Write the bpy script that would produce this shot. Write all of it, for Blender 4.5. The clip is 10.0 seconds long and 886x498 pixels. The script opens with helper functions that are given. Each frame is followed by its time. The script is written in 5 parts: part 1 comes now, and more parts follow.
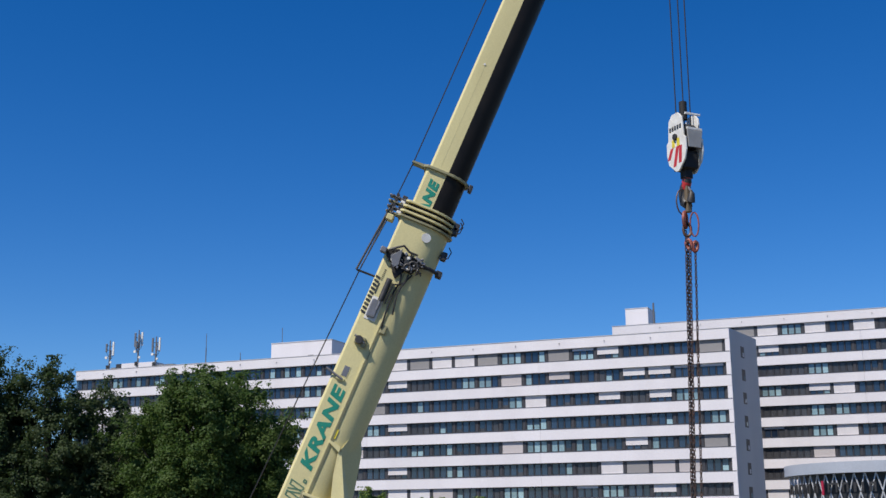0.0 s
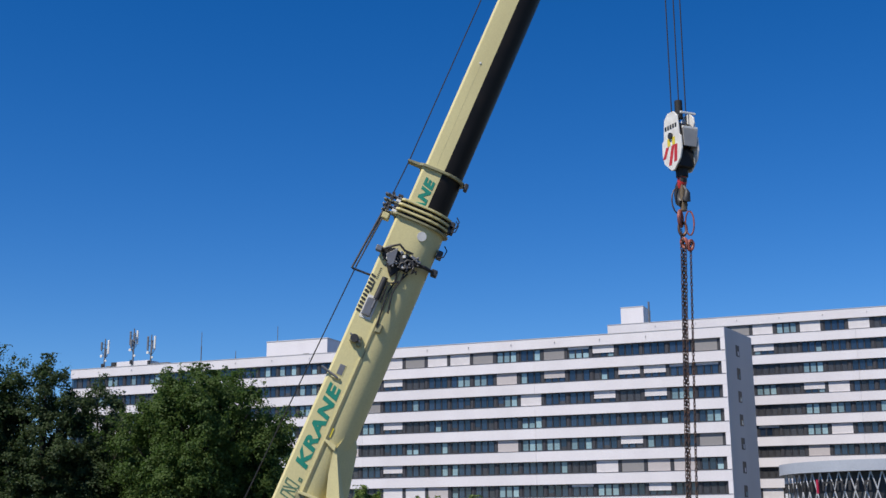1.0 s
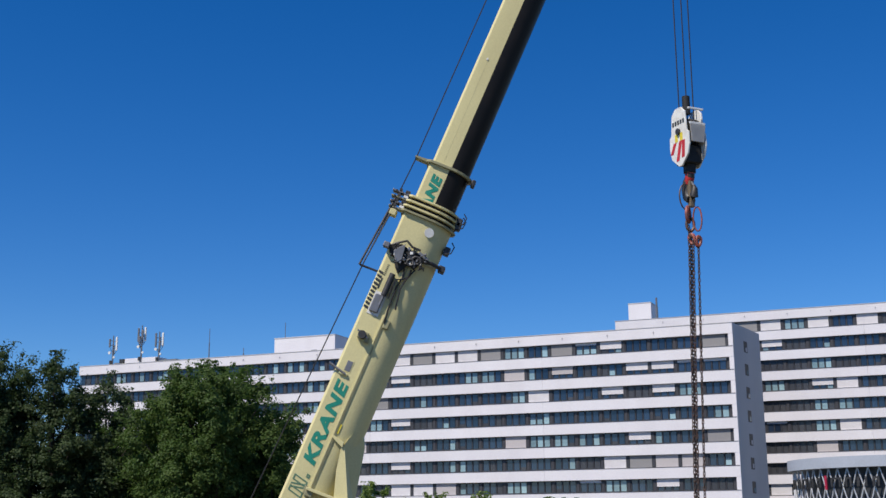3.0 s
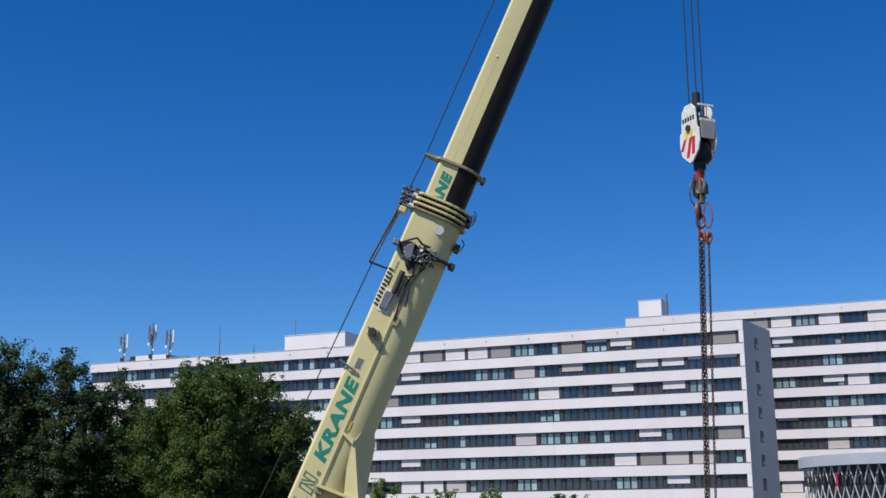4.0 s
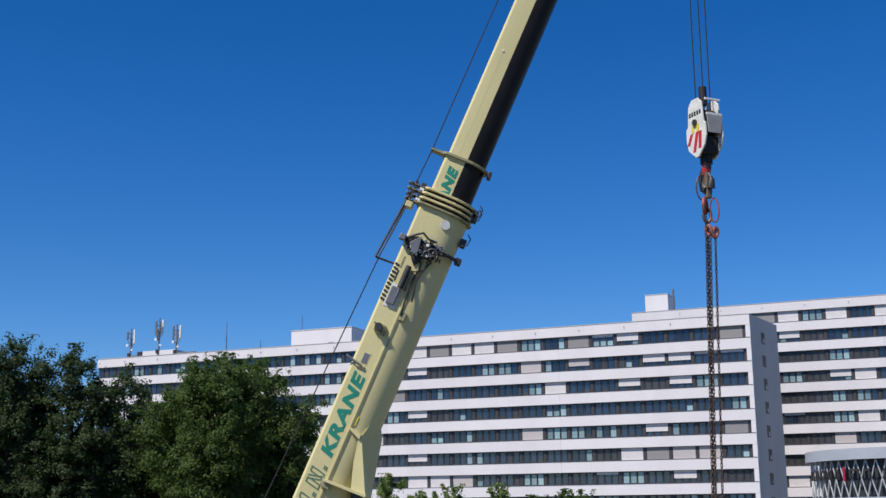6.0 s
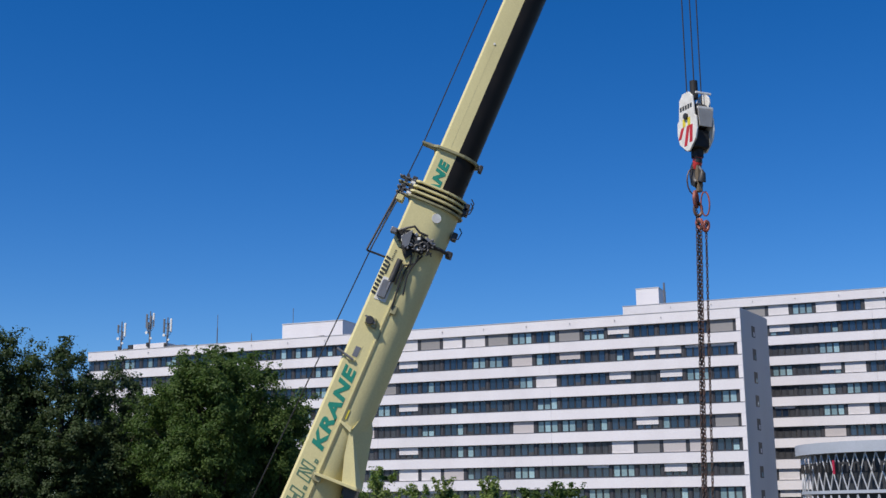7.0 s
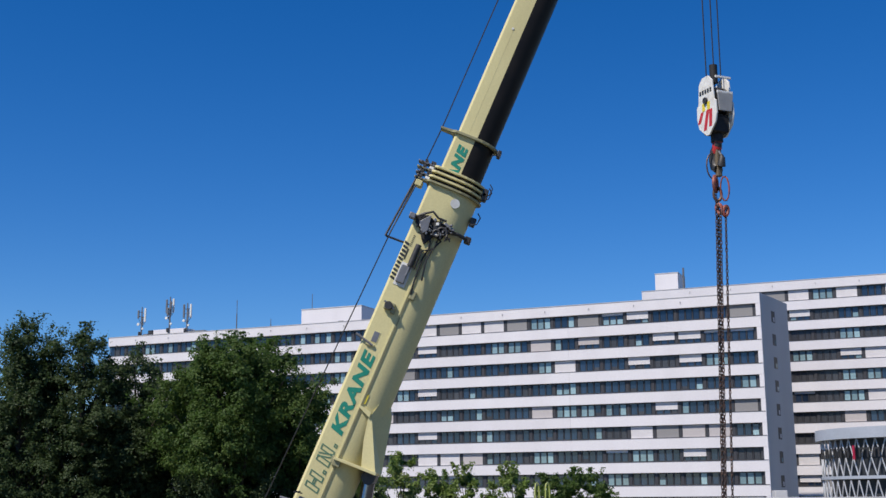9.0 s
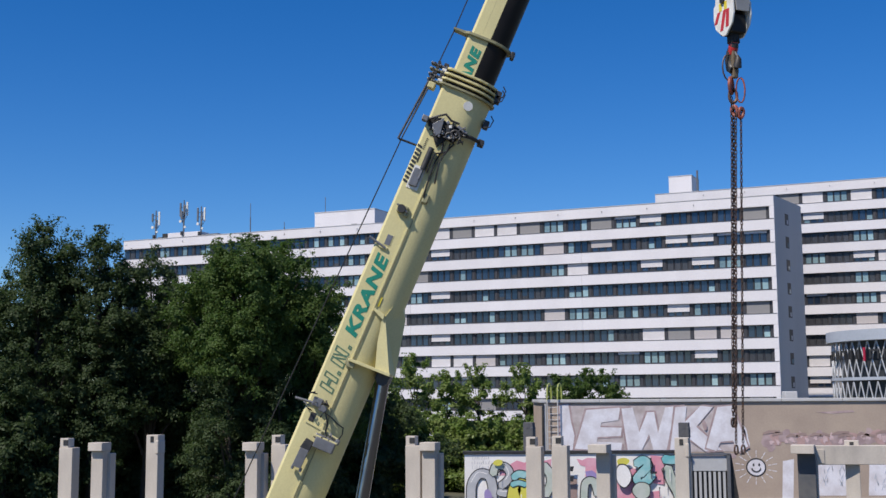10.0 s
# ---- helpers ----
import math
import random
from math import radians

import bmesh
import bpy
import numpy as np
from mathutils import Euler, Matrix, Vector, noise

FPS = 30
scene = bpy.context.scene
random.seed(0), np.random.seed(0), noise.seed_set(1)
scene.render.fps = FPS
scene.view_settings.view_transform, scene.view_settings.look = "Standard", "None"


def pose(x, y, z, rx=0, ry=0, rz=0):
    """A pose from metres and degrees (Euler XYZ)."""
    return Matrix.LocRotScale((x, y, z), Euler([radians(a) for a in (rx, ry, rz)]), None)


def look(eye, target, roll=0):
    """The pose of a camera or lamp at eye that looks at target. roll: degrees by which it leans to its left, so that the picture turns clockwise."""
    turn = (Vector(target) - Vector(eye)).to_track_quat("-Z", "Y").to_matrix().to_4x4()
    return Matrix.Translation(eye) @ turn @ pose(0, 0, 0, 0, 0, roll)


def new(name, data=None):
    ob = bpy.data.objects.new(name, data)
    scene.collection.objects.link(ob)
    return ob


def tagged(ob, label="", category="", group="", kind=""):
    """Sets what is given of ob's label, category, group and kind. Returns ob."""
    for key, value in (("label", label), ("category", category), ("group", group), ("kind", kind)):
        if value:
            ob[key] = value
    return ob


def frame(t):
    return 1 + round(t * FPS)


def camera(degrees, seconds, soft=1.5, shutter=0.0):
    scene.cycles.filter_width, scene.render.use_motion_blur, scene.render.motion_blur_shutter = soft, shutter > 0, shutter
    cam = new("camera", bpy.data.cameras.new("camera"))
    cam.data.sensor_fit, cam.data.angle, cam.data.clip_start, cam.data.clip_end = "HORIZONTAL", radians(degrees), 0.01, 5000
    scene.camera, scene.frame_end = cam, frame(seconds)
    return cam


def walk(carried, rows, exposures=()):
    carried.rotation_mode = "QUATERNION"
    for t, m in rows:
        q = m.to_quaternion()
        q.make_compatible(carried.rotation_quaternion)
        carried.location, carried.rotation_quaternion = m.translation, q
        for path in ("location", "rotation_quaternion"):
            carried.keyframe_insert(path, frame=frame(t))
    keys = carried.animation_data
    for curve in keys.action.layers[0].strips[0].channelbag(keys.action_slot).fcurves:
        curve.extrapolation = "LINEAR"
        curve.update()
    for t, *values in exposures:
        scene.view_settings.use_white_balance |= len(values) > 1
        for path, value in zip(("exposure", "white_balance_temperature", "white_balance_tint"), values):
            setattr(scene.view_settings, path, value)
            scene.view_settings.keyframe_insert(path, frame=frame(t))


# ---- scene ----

# ================= camera =================
cam = camera(40.0, 10.0)
EYE = (0.0, 0.0, 5.0)
ROWS = [  # seconds, yaw, pitch, roll: a hand-held camera that only turns
    (0.0, 0.000, 13.159, 0.419), (0.5, -0.091, 13.743, 0.410), (0.7, -0.140, 13.800, 0.410), (0.8, -0.165, 13.580, 0.410),
    (0.9, -0.195, 13.260, 0.412), (1.0, -0.218, 13.090, 0.412), (1.5, -0.175, 13.121, 0.437), (2.0, -0.108, 13.226, 0.460),
    (2.5, -0.027, 13.077, 0.447), (4.0, 0.621, 12.790, 0.430), (4.5, 0.799, 12.741, 0.431), (5.0, 0.903, 12.665, 0.424),
    (5.5, 1.043, 12.666, 0.434), (7.0, 0.511, 12.240, 0.476), (7.5, 0.470, 12.369, 0.479), (8.0, 0.839, 12.457, 0.444),
    (8.5, 1.371, 12.149, 0.407), (9.0, 1.387, 11.556, 0.383), (9.5, 1.411, 10.286, 0.353), (9.6, 1.395, 9.520, 0.352),
    (9.7, 1.430, 8.850, 0.351), (9.8, 1.560, 8.300, 0.350), (9.9, 1.760, 7.720, 0.350), (10.0, 2.001, 7.000, 0.350),
]
walk(cam, [(t, pose(*EYE, 90 + p, r, y)) for t, y, p, r in ROWS])
scene.view_settings.exposure = -0.02

# ================= light =================
SUN_AZ, SUN_EL = radians(224), radians(54)
world = bpy.data.worlds.new("sky")
scene.world = world
world.use_nodes = True
wn = world.node_tree.nodes
sky = wn.new("ShaderNodeTexSky")
sky.sky_type, sky.sun_disc, sky.sun_elevation, sky.sun_rotation = "NISHITA", False, SUN_EL, SUN_AZ
sky.altitude, sky.air_density, sky.dust_density, sky.ozone_density = 300, 0.9, 0.0, 6.0
wn["Background"].inputs["Strength"].default_value = 0.118
clear = wn.new("ShaderNodeHueSaturation")   # a very clear, deep blue summer sky
clear.inputs["Saturation"].default_value, clear.inputs["Hue"].default_value = 1.31, 0.509
world.node_tree.links.new(sky.outputs[0], clear.inputs["Color"])
world.node_tree.links.new(clear.outputs[0], wn["Background"].inputs["Color"])
sun = new("sun", bpy.data.lights.new("sun", "SUN"))
sun.data.energy, sun.data.angle, sun.data.color = 5.0, radians(0.53), (1.0, 0.93, 0.84)
to_sun = Vector((math.sin(SUN_AZ) * math.cos(SUN_EL), math.cos(SUN_AZ) * math.cos(SUN_EL), math.sin(SUN_EL)))
sun.matrix_world = look(to_sun * 200, (0, 0, 0))

# ================= materials =================
def rgb(c):
    return (c[0], c[1], c[2], 1.0)


def mat(name, colour, rough=0.6, metal=0.0, other=None, scale=3.0, amount=0.5, fine=40.0, bump=0.15, bump_dist=0.01, spec=0.5,
        islands=0.0, coat=0.0, translucent=None, streak=(1, 1, 1)):
    """A principled surface that varies at two scales: stains between colour and other, and fine grain in tone and relief."""
    m = bpy.data.materials.new(name)
    m.use_nodes = True
    n, l = m.node_tree.nodes, m.node_tree.links
    b = n["Principled BSDF"]
    b.inputs["Metallic"].default_value, b.inputs["Specular IOR Level"].default_value = metal, spec
    b.inputs["Coat Weight"].default_value = coat
    co = n.new("ShaderNodeTexCoord")
    mp = n.new("ShaderNodeMapping")
    mp.inputs["Scale"].default_value = streak
    l.new(co.outputs["Object"], mp.inputs["Vector"])
    big, small = n.new("ShaderNodeTexNoise"), n.new("ShaderNodeTexNoise")
    big.inputs["Scale"].default_value, big.inputs["Detail"].default_value = scale, 6
    small.inputs["Scale"].default_value, small.inputs["Detail"].default_value = fine, 4
    l.new(mp.outputs[0], big.inputs["Vector"])
    l.new(co.outputs["Object"], small.inputs["Vector"])
    ramp = n.new("ShaderNodeMapRange")
    ramp.inputs["From Min"].default_value, ramp.inputs["From Max"].default_value = 0.38, 0.68
    ramp.inputs["To Max"].default_value = amount
    l.new(big.outputs["Fac"], ramp.inputs["Value"])
    mix = n.new("ShaderNodeMix")
    mix.data_type = "RGBA"
    mix.inputs["A"].default_value = rgb(colour)
    mix.inputs["B"].default_value = rgb(other or [c * 0.7 for c in colour])
    l.new(ramp.outputs[0], mix.inputs["Factor"])
    tone = n.new("ShaderNodeHueSaturation")
    val = n.new("ShaderNodeMapRange")
    val.inputs["To Min"].default_value, val.inputs["To Max"].default_value = 0.88, 1.12
    l.new(small.outputs["Fac"], val.inputs["Value"])
    out = val.outputs[0]
    if islands:
        geo, oi = n.new("ShaderNodeNewGeometry"), n.new("ShaderNodeObjectInfo")
        add, fr, rng, mul = (n.new("ShaderNodeMath") for _ in range(4))
        add.operation, fr.operation, rng.operation, mul.operation = "ADD", "FRACT", "MULTIPLY_ADD", "MULTIPLY"
        l.new(geo.outputs["Random Per Island"], add.inputs[0])
        l.new(oi.outputs["Random"], add.inputs[1])
        l.new(add.outputs[0], fr.inputs[0])
        l.new(fr.outputs[0], rng.inputs[0])
        rng.inputs[1].default_value, rng.inputs[2].default_value = islands, 1 - islands / 2
        l.new(rng.outputs[0], mul.inputs[0])
        l.new(val.outputs[0], mul.inputs[1])
        out = mul.outputs[0]
    l.new(out, tone.inputs["Value"])
    l.new(mix.outputs["Result"], tone.inputs["Color"])
    l.new(tone.outputs[0], b.inputs["Base Color"])
    rr = n.new("ShaderNodeMapRange")
    rr.inputs["To Min"].default_value, rr.inputs["To Max"].default_value = max(rough - 0.1, 0.02), min(rough + 0.1, 1)
    l.new(big.outputs["Fac"], rr.inputs["Value"])
    l.new(rr.outputs[0], b.inputs["Roughness"])
    if bump:
        bp = n.new("ShaderNodeBump")
        bp.inputs["Strength"].default_value, bp.inputs["Distance"].default_value = bump, bump_dist
        l.new(small.outputs["Fac"], bp.inputs["Height"])
        l.new(bp.outputs[0], b.inputs["Normal"])
    if translucent:
        tr, ms = n.new("ShaderNodeBsdfTranslucent"), n.new("ShaderNodeMixShader")
        tr.inputs["Color"].default_value = rgb(translucent)
        ms.inputs["Fac"].default_value = 0.38
        l.new(b.outputs[0], ms.inputs[1])
        l.new(tr.outputs[0], ms.inputs[2])
        l.new(ms.outputs[0], n["Material Output"].inputs["Surface"])
    return m


CREAM = mat("cream_paint", (0.65, 0.585, 0.30), 0.48, other=(0.54, 0.48, 0.245), scale=1.4, amount=0.6, fine=25, bump=0.03, streak=(0.25, 1, 1), spec=0.22)
GREASE = mat("greased_steel", (0.010, 0.0085, 0.0075), 0.45, other=(0.020, 0.016, 0.013), scale=2, fine=30, bump=0.1, spec=0.2)
OLIVE = mat("collar_paint", (0.30, 0.28, 0.15), 0.45, other=(0.16, 0.15, 0.09), scale=4, fine=40)
DARK = mat("dark_steel", (0.035, 0.035, 0.036), 0.5, other=(0.09, 0.08, 0.07), scale=6, metal=0.3)
GREY = mat("grey_steel", (0.20, 0.20, 0.21), 0.45, other=(0.12, 0.12, 0.12), scale=5, metal=0.4)
RUBBER = mat("rubber", (0.015, 0.015, 0.016), 0.75, scale=8)
CHROME = mat("chrome_rod", (0.22, 0.23, 0.27), 0.13, metal=1.0, other=(0.13, 0.14, 0.18), scale=3, amount=0.3, bump=0)
ROPE = mat("wire_rope", (0.009, 0.009, 0.010), 0.7, metal=0.0, fine=90, bump=0.4)
GREEN = mat("green_letter_paint", (0.012, 0.21, 0.14), 0.4, other=(0.03, 0.28, 0.19), scale=4, fine=30, bump=0)
BLACK = mat("black_letter_paint", (0.03, 0.03, 0.028), 0.45, fine=30, bump=0)
YELLOW = mat("yellow_sticker", (0.75, 0.60, 0.05), 0.5, fine=20, bump=0)
WHITE = mat("white_block_paint", (0.78, 0.77, 0.72), 0.4, other=(0.55, 0.52, 0.46), scale=4, amount=0.6)
RED = mat("red_paint", (0.55, 0.03, 0.03), 0.4, other=(0.32, 0.03, 0.03), scale=6)
ORANGE = mat("orange_red_paint", (0.34, 0.075, 0.045), 0.55, other=(0.12, 0.05, 0.04), scale=9, amount=0.9)
CHAIN = mat("chain_steel", (0.08, 0.06, 0.052), 0.55, other=(0.20, 0.095, 0.06), scale=7, metal=0.5)
PANEL = mat("white_facade_panel", (0.74, 0.71, 0.72), 0.55, other=(0.64, 0.61, 0.62), scale=0.25, amount=0.5, fine=6, bump=0.03, islands=0.05, streak=(1, 1, 0.15))
ENDWALL = mat("grey_end_wall", (0.49, 0.49, 0.49), 0.6, other=(0.41, 0.41, 0.41), scale=0.2, fine=5, bump=0.04, streak=(1, 1, 0.2))
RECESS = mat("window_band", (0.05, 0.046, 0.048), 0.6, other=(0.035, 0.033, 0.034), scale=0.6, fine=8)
FRAME = mat("window_frame", (0.046, 0.045, 0.050), 0.5, other=(0.034, 0.034, 0.038), scale=1, fine=10)
GLASS = mat("blue_window_glass", (0.016, 0.030, 0.058), 0.06, other=(0.032, 0.048, 0.078), scale=0.4, fine=2, bump=0.0, spec=0.78, islands=0.7)
CURTAIN = mat("curtained_glass", (0.25, 0.36, 0.38), 0.10, other=(0.14, 0.22, 0.25), scale=0.5, fine=3, bump=0, spec=0.8, islands=0.6)
SMOKE = mat("screened_glass", (0.060, 0.060, 0.064), 0.25, scale=0.5, fine=3, bump=0, islands=0.4)
BLIND_W = mat("white_blind", (0.66, 0.63, 0.63), 0.7, other=(0.57, 0.54, 0.54), scale=0.6, fine=6, islands=0.08)
BLIND_P = mat("cream_blind", (0.47, 0.43, 0.42), 0.7, other=(0.48, 0.44, 0.43), scale=0.6, fine=6, islands=0.1)
BLIND_G = mat("grey_blind", (0.25, 0.24, 0.235), 0.7, other=(0.25, 0.24, 0.24), scale=0.6, fine=6, islands=0.1)
ROOF = mat("roof_felt", (0.16, 0.16, 0.16), 0.9, fine=5)
CONCRETE = mat("weathered_concrete", (0.57, 0.51, 0.44), 0.85, other=(0.40, 0.355, 0.31), scale=1.5, amount=0.8, fine=22, bump=0.3, streak=(1, 1, 0.4))
PLASTER = mat("brown_plaster_wall", (0.46, 0.365, 0.29), 0.9, other=(0.37, 0.29, 0.235), scale=0.6, amount=0.8, fine=12, bump=0.25)
COPING = mat("pale_coping", (0.55, 0.54, 0.53), 0.7, other=(0.4, 0.39, 0.38), scale=1.5)
WALLWHITE = mat("whitewashed_wall", (0.90, 0.87, 0.84), 0.8, other=(0.70, 0.67, 0.65), scale=0.7, amount=0.5, fine=14)
SPRAY_W = mat("white_spray_paint", (0.80, 0.78, 0.82), 0.7, other=(0.58, 0.53, 0.54), scale=1.6, amount=0.7, fine=10)
SPRAY_M = mat("mauve_spray_paint", (0.36, 0.26, 0.26), 0.75, other=(0.50, 0.38, 0.37), scale=2.2, amount=1.0, fine=8)
SPRAY_F = mat("faded_pink_spray_paint", (0.52, 0.34, 0.32), 0.75, other=(0.42, 0.28, 0.25), scale=2.5, amount=1.0, fine=8)
SPRAY_PALE = mat("pale_pink_spray_paint", (0.66, 0.50, 0.50), 0.75, other=(0.50, 0.36, 0.35), scale=3, amount=1.0, fine=8)
SPRAY_BROWN = mat("worn_brown_spray_paint", (0.33, 0.235, 0.21), 0.75, other=(0.36, 0.26, 0.23), scale=3, amount=1.0, fine=8)
SPRAY_ICE = mat("pale_blue_spray_paint", (0.48, 0.52, 0.60), 0.75, other=(0.62, 0.63, 0.66), scale=3, amount=1.0, fine=8)
SPRAY_K = mat("black_spray_paint", (0.03, 0.03, 0.035), 0.6, scale=2)
SPRAY_G = mat("silver_spray_paint", (0.56, 0.56, 0.58), 0.5, other=(0.38, 0.39, 0.41), scale=1.2, amount=0.8)
SPRAY_Y = mat("yellow_spray_paint", (0.70, 0.66, 0.10), 0.6, other=(0.6, 0.5, 0.1), scale=2)
SPRAY_P = mat("pink_spray_paint", (0.72, 0.28, 0.36), 0.6, other=(0.75, 0.42, 0.50), scale=1.5, amount=1.0)
SPRAY_T = mat("turquoise_spray_paint", (0.16, 0.48, 0.50), 0.6, other=(0.40, 0.62, 0.62), scale=1.8, amount=1.0)
SPRAY_V = mat("violet_spray_paint", (0.36, 0.28, 0.55), 0.6, scale=2)
BARK = mat("bark", (0.055, 0.045, 0.034), 0.95, other=(0.035, 0.028, 0.022), scale=3, fine=20, bump=0.6, bump_dist=0.03)
LEAF_A = mat("oak_leaf", (0.062, 0.104, 0.026), 0.6, other=(0.086, 0.128, 0.030), scale=0.5, amount=0.8, fine=3, bump=0, islands=0.35, translucent=(0.10, 0.19, 0.04), spec=0.2)
LEAF_C = mat("dark_grey_green_leaf", (0.048, 0.074, 0.028), 0.6, other=(0.064, 0.092, 0.034), scale=0.5, amount=0.8, fine=3, bump=0, islands=0.35, translucent=(0.08, 0.14, 0.045), spec=0.25)
LEAF_B = mat("light_leaf", (0.150, 0.220, 0.045), 0.5, other=(0.19, 0.215, 0.075), scale=0.6, amount=0.8, fine=3, bump=0, islands=0.5, translucent=(0.20, 0.32, 0.06), spec=0.3)
GROUND = mat("site_ground", (0.12, 0.10, 0.075), 0.95, other=(0.06, 0.07, 0.035), scale=0.08, amount=0.9, fine=4, bump=0.5, bump_dist=0.05)
DRUMW = mat("drum_rim_metal", (0.40, 0.43, 0.48), 0.45, other=(0.33, 0.36, 0.40), scale=0.5, fine=6)
DRUMD = mat("drum_dark_glazing", (0.02, 0.022, 0.025), 0.45, other=(0.06, 0.065, 0.07), scale=0.3, fine=4)
STRUT = mat("silver_strut", (0.55, 0.56, 0.57), 0.4, metal=0.3, fine=10)
RAILY = mat("yellow_green_rail", (0.38, 0.42, 0.10), 0.5, fine=20)
SPRAY_L = mat("lilac_grey_spray_paint", (0.60, 0.53, 0.53), 0.75, other=(0.44, 0.37, 0.35), scale=1.8, amount=1.0, fine=8)
SPRAY_S = mat("sage_spray_paint", (0.46, 0.52, 0.44), 0.6, other=(0.58, 0.60, 0.56), scale=2, amount=1.0)
TYRE = RUBBER
# concrete whose colour is darkened to stand for shade falling on it
SHADECON = mat("shade_dark_concrete", (0.08, 0.082, 0.09), 0.8, other=(0.13, 0.125, 0.12), scale=2, amount=0.9, fine=20, bump=0.3)
CRIMSON = mat("crimson_sign", (0.40, 0.015, 0.05), 0.5)


# ================= mesh building =================
class M:
    """Collects plain geometry for one mesh."""

    def __init__(self):
        self.v, self.f, self.m = [], [], []

    def add(self, verts, faces, mi=0):
        o = len(self.v)
        self.v += [tuple(p) for p in verts]
        self.f += [tuple(i + o for i in f) for f in faces]
        self.m += [mi] * len(faces)
        return self

    def box(self, c, s, m=None, mi=0):
        x, y, z = (k / 2 for k in s)
        pts = [Vector((i * x + c[0], j * y + c[1], k * z + c[2])) for k in (-1, 1) for j in (-1, 1) for i in (-1, 1)]
        if m is not None:
            pts = [m @ p for p in pts]
        return self.add(pts, [(0, 2, 3, 1), (4, 5, 7, 6), (0, 1, 5, 4), (2, 6, 7, 3), (0, 4, 6, 2), (1, 3, 7, 5)], mi)

    def loft(self, rings, caps=True, mi=0):
        k = len(rings[0])
        faces = [(r * k + i, r * k + (i + 1) % k, (r + 1) * k + (i + 1) % k, (r + 1) * k + i) for r in range(len(rings) - 1) for i in range(k)]
        if caps:
            faces += [tuple(range(k))[::-1], tuple(range((len(rings) - 1) * k, len(rings) * k))]
        return self.add([p for r in rings for p in r], faces, mi)

    def tube(self, pts, r, k=8, mi=0):
        pts = [Vector(p) for p in pts]
        rings, ref = [], None
        for i, p in enumerate(pts):
            d = (pts[min(i + 1, len(pts) - 1)] - pts[max(i - 1, 0)]).normalized()
            ref = ref or (Vector((0, 0, 1)) if abs(d.z) < 0.9 else Vector((1, 0, 0)))
            a = d.cross(ref).normalized()
            b = d.cross(a)
            rr = r[i] if isinstance(r, (list, tuple)) else r
            rings.append([p + (a * math.cos(2 * math.pi * j / k) + b * math.sin(2 * math.pi * j / k)) * rr for j in range(k)])
        return self.loft(rings, True, mi)

    def torus(self, m, r1, r2, k=12, j=6, sx=1.0, mi=0):
        vs, fs = [], []
        for a in range(k):
            for b in range(j):
                A, Bq = 2 * math.pi * a / k, 2 * math.pi * b / j
                rr = r1 + r2 * math.cos(Bq)
                vs.append(m @ Vector((rr * math.cos(A), rr * math.sin(A) * sx, r2 * math.sin(Bq))))
                fs.append((a * j + b, ((a + 1) % k) * j + b, ((a + 1) % k) * j + (b + 1) % j, a * j + (b + 1) % j))
        return self.add(vs, fs, mi)

    def mesh(self, name, mats, smooth=False):
        me = bpy.data.meshes.new(name)
        me.from_pydata(self.v, [], self.f)
        for k in (mats if isinstance(mats, (list, tuple)) else [mats]):
            me.materials.append(k)
        if any(self.m):
            me.polygons.foreach_set("material_index", self.m)
        bm = bmesh.new()
        bm.from_mesh(me)
        bmesh.ops.recalc_face_normals(bm, faces=bm.faces)
        bm.to_mesh(me)
        bm.free()
        if smooth:
            me.shade_smooth()
            me.set_sharp_from_angle(angle=radians(35))
        return me


def part(name, m, material, parent=None, label="", smooth=False, bevel=0.0):
    me = m if isinstance(m, bpy.types.Mesh) else m.mesh(name, material, smooth)
    ob = new(name, me)
    if parent is not None:
        ob.parent = parent
    if label:
        ob["label"] = label
    if bevel:
        bv = ob.modifiers.new("bevel", "BEVEL")
        bv.width, bv.segments, bv.limit_method = bevel, 2, "ANGLE"
    return ob


def thing(name, label, category, m=None, group="", kind=""):
    ob = new(name)
    ob.empty_display_size = 0.2
    if m is not None:
        ob.matrix_world = m
    return tagged(ob, label, category, group, kind)


def text_mesh(name, words, size, material, bold=0.0, shear=0.0, depth=0.006, spacing=1.0):
    cu = bpy.data.curves.new(name, "FONT")
    cu.body, cu.size, cu.offset, cu.shear, cu.extrude, cu.space_character = words, size, bold, shear, depth, spacing
    cu.resolution_u = 4
    tmp = new("lettering", cu)
    bpy.context.view_layer.update()
    me = bpy.data.meshes.new_from_object(tmp.evaluated_get(bpy.context.evaluated_depsgraph_get()))
    bpy.data.objects.remove(tmp)
    me.materials.clear()
    me.materials.append(material)
    return me


GZ = -1.2  # the site's ground

# ================= ground =================
g = M()
edges = [-2500, -900, -400, -200, -120, -80, -50, -30, -15, 0, 15, 30, 50, 80, 120, 200, 400, 900, 2500]
gv = [(x, y, GZ) for y in edges for x in edges]
k = len(edges)
g.add(gv, [(j * k + i, j * k + i + 1, (j + 1) * k + i + 1, (j + 1) * k + i) for j in range(k - 1) for i in range(k - 1)])
tagged(part("ground", g, GROUND), "brown sandy building site ground with sparse grass", "ground", kind="structure")

# ================= office blocks =================
FDIR = Vector((-0.9268, 0.3755, 0)).normalized()   # along the front, away from its near corner
FIN = Vector((0.3755, 0.9268, 0))                  # into the building
FLOOR_H = 3.4


def facade_frame(origin, along, inward):
    m = Matrix((along, inward, (0, 0, 1))).transposed().to_4x4()
    return Matrix.Translation(origin) @ m


def box_mesh(name, c, s, material):
    return M().box(c, s).mesh(name, material)


WIN_H = 1.85
SHARED = {}


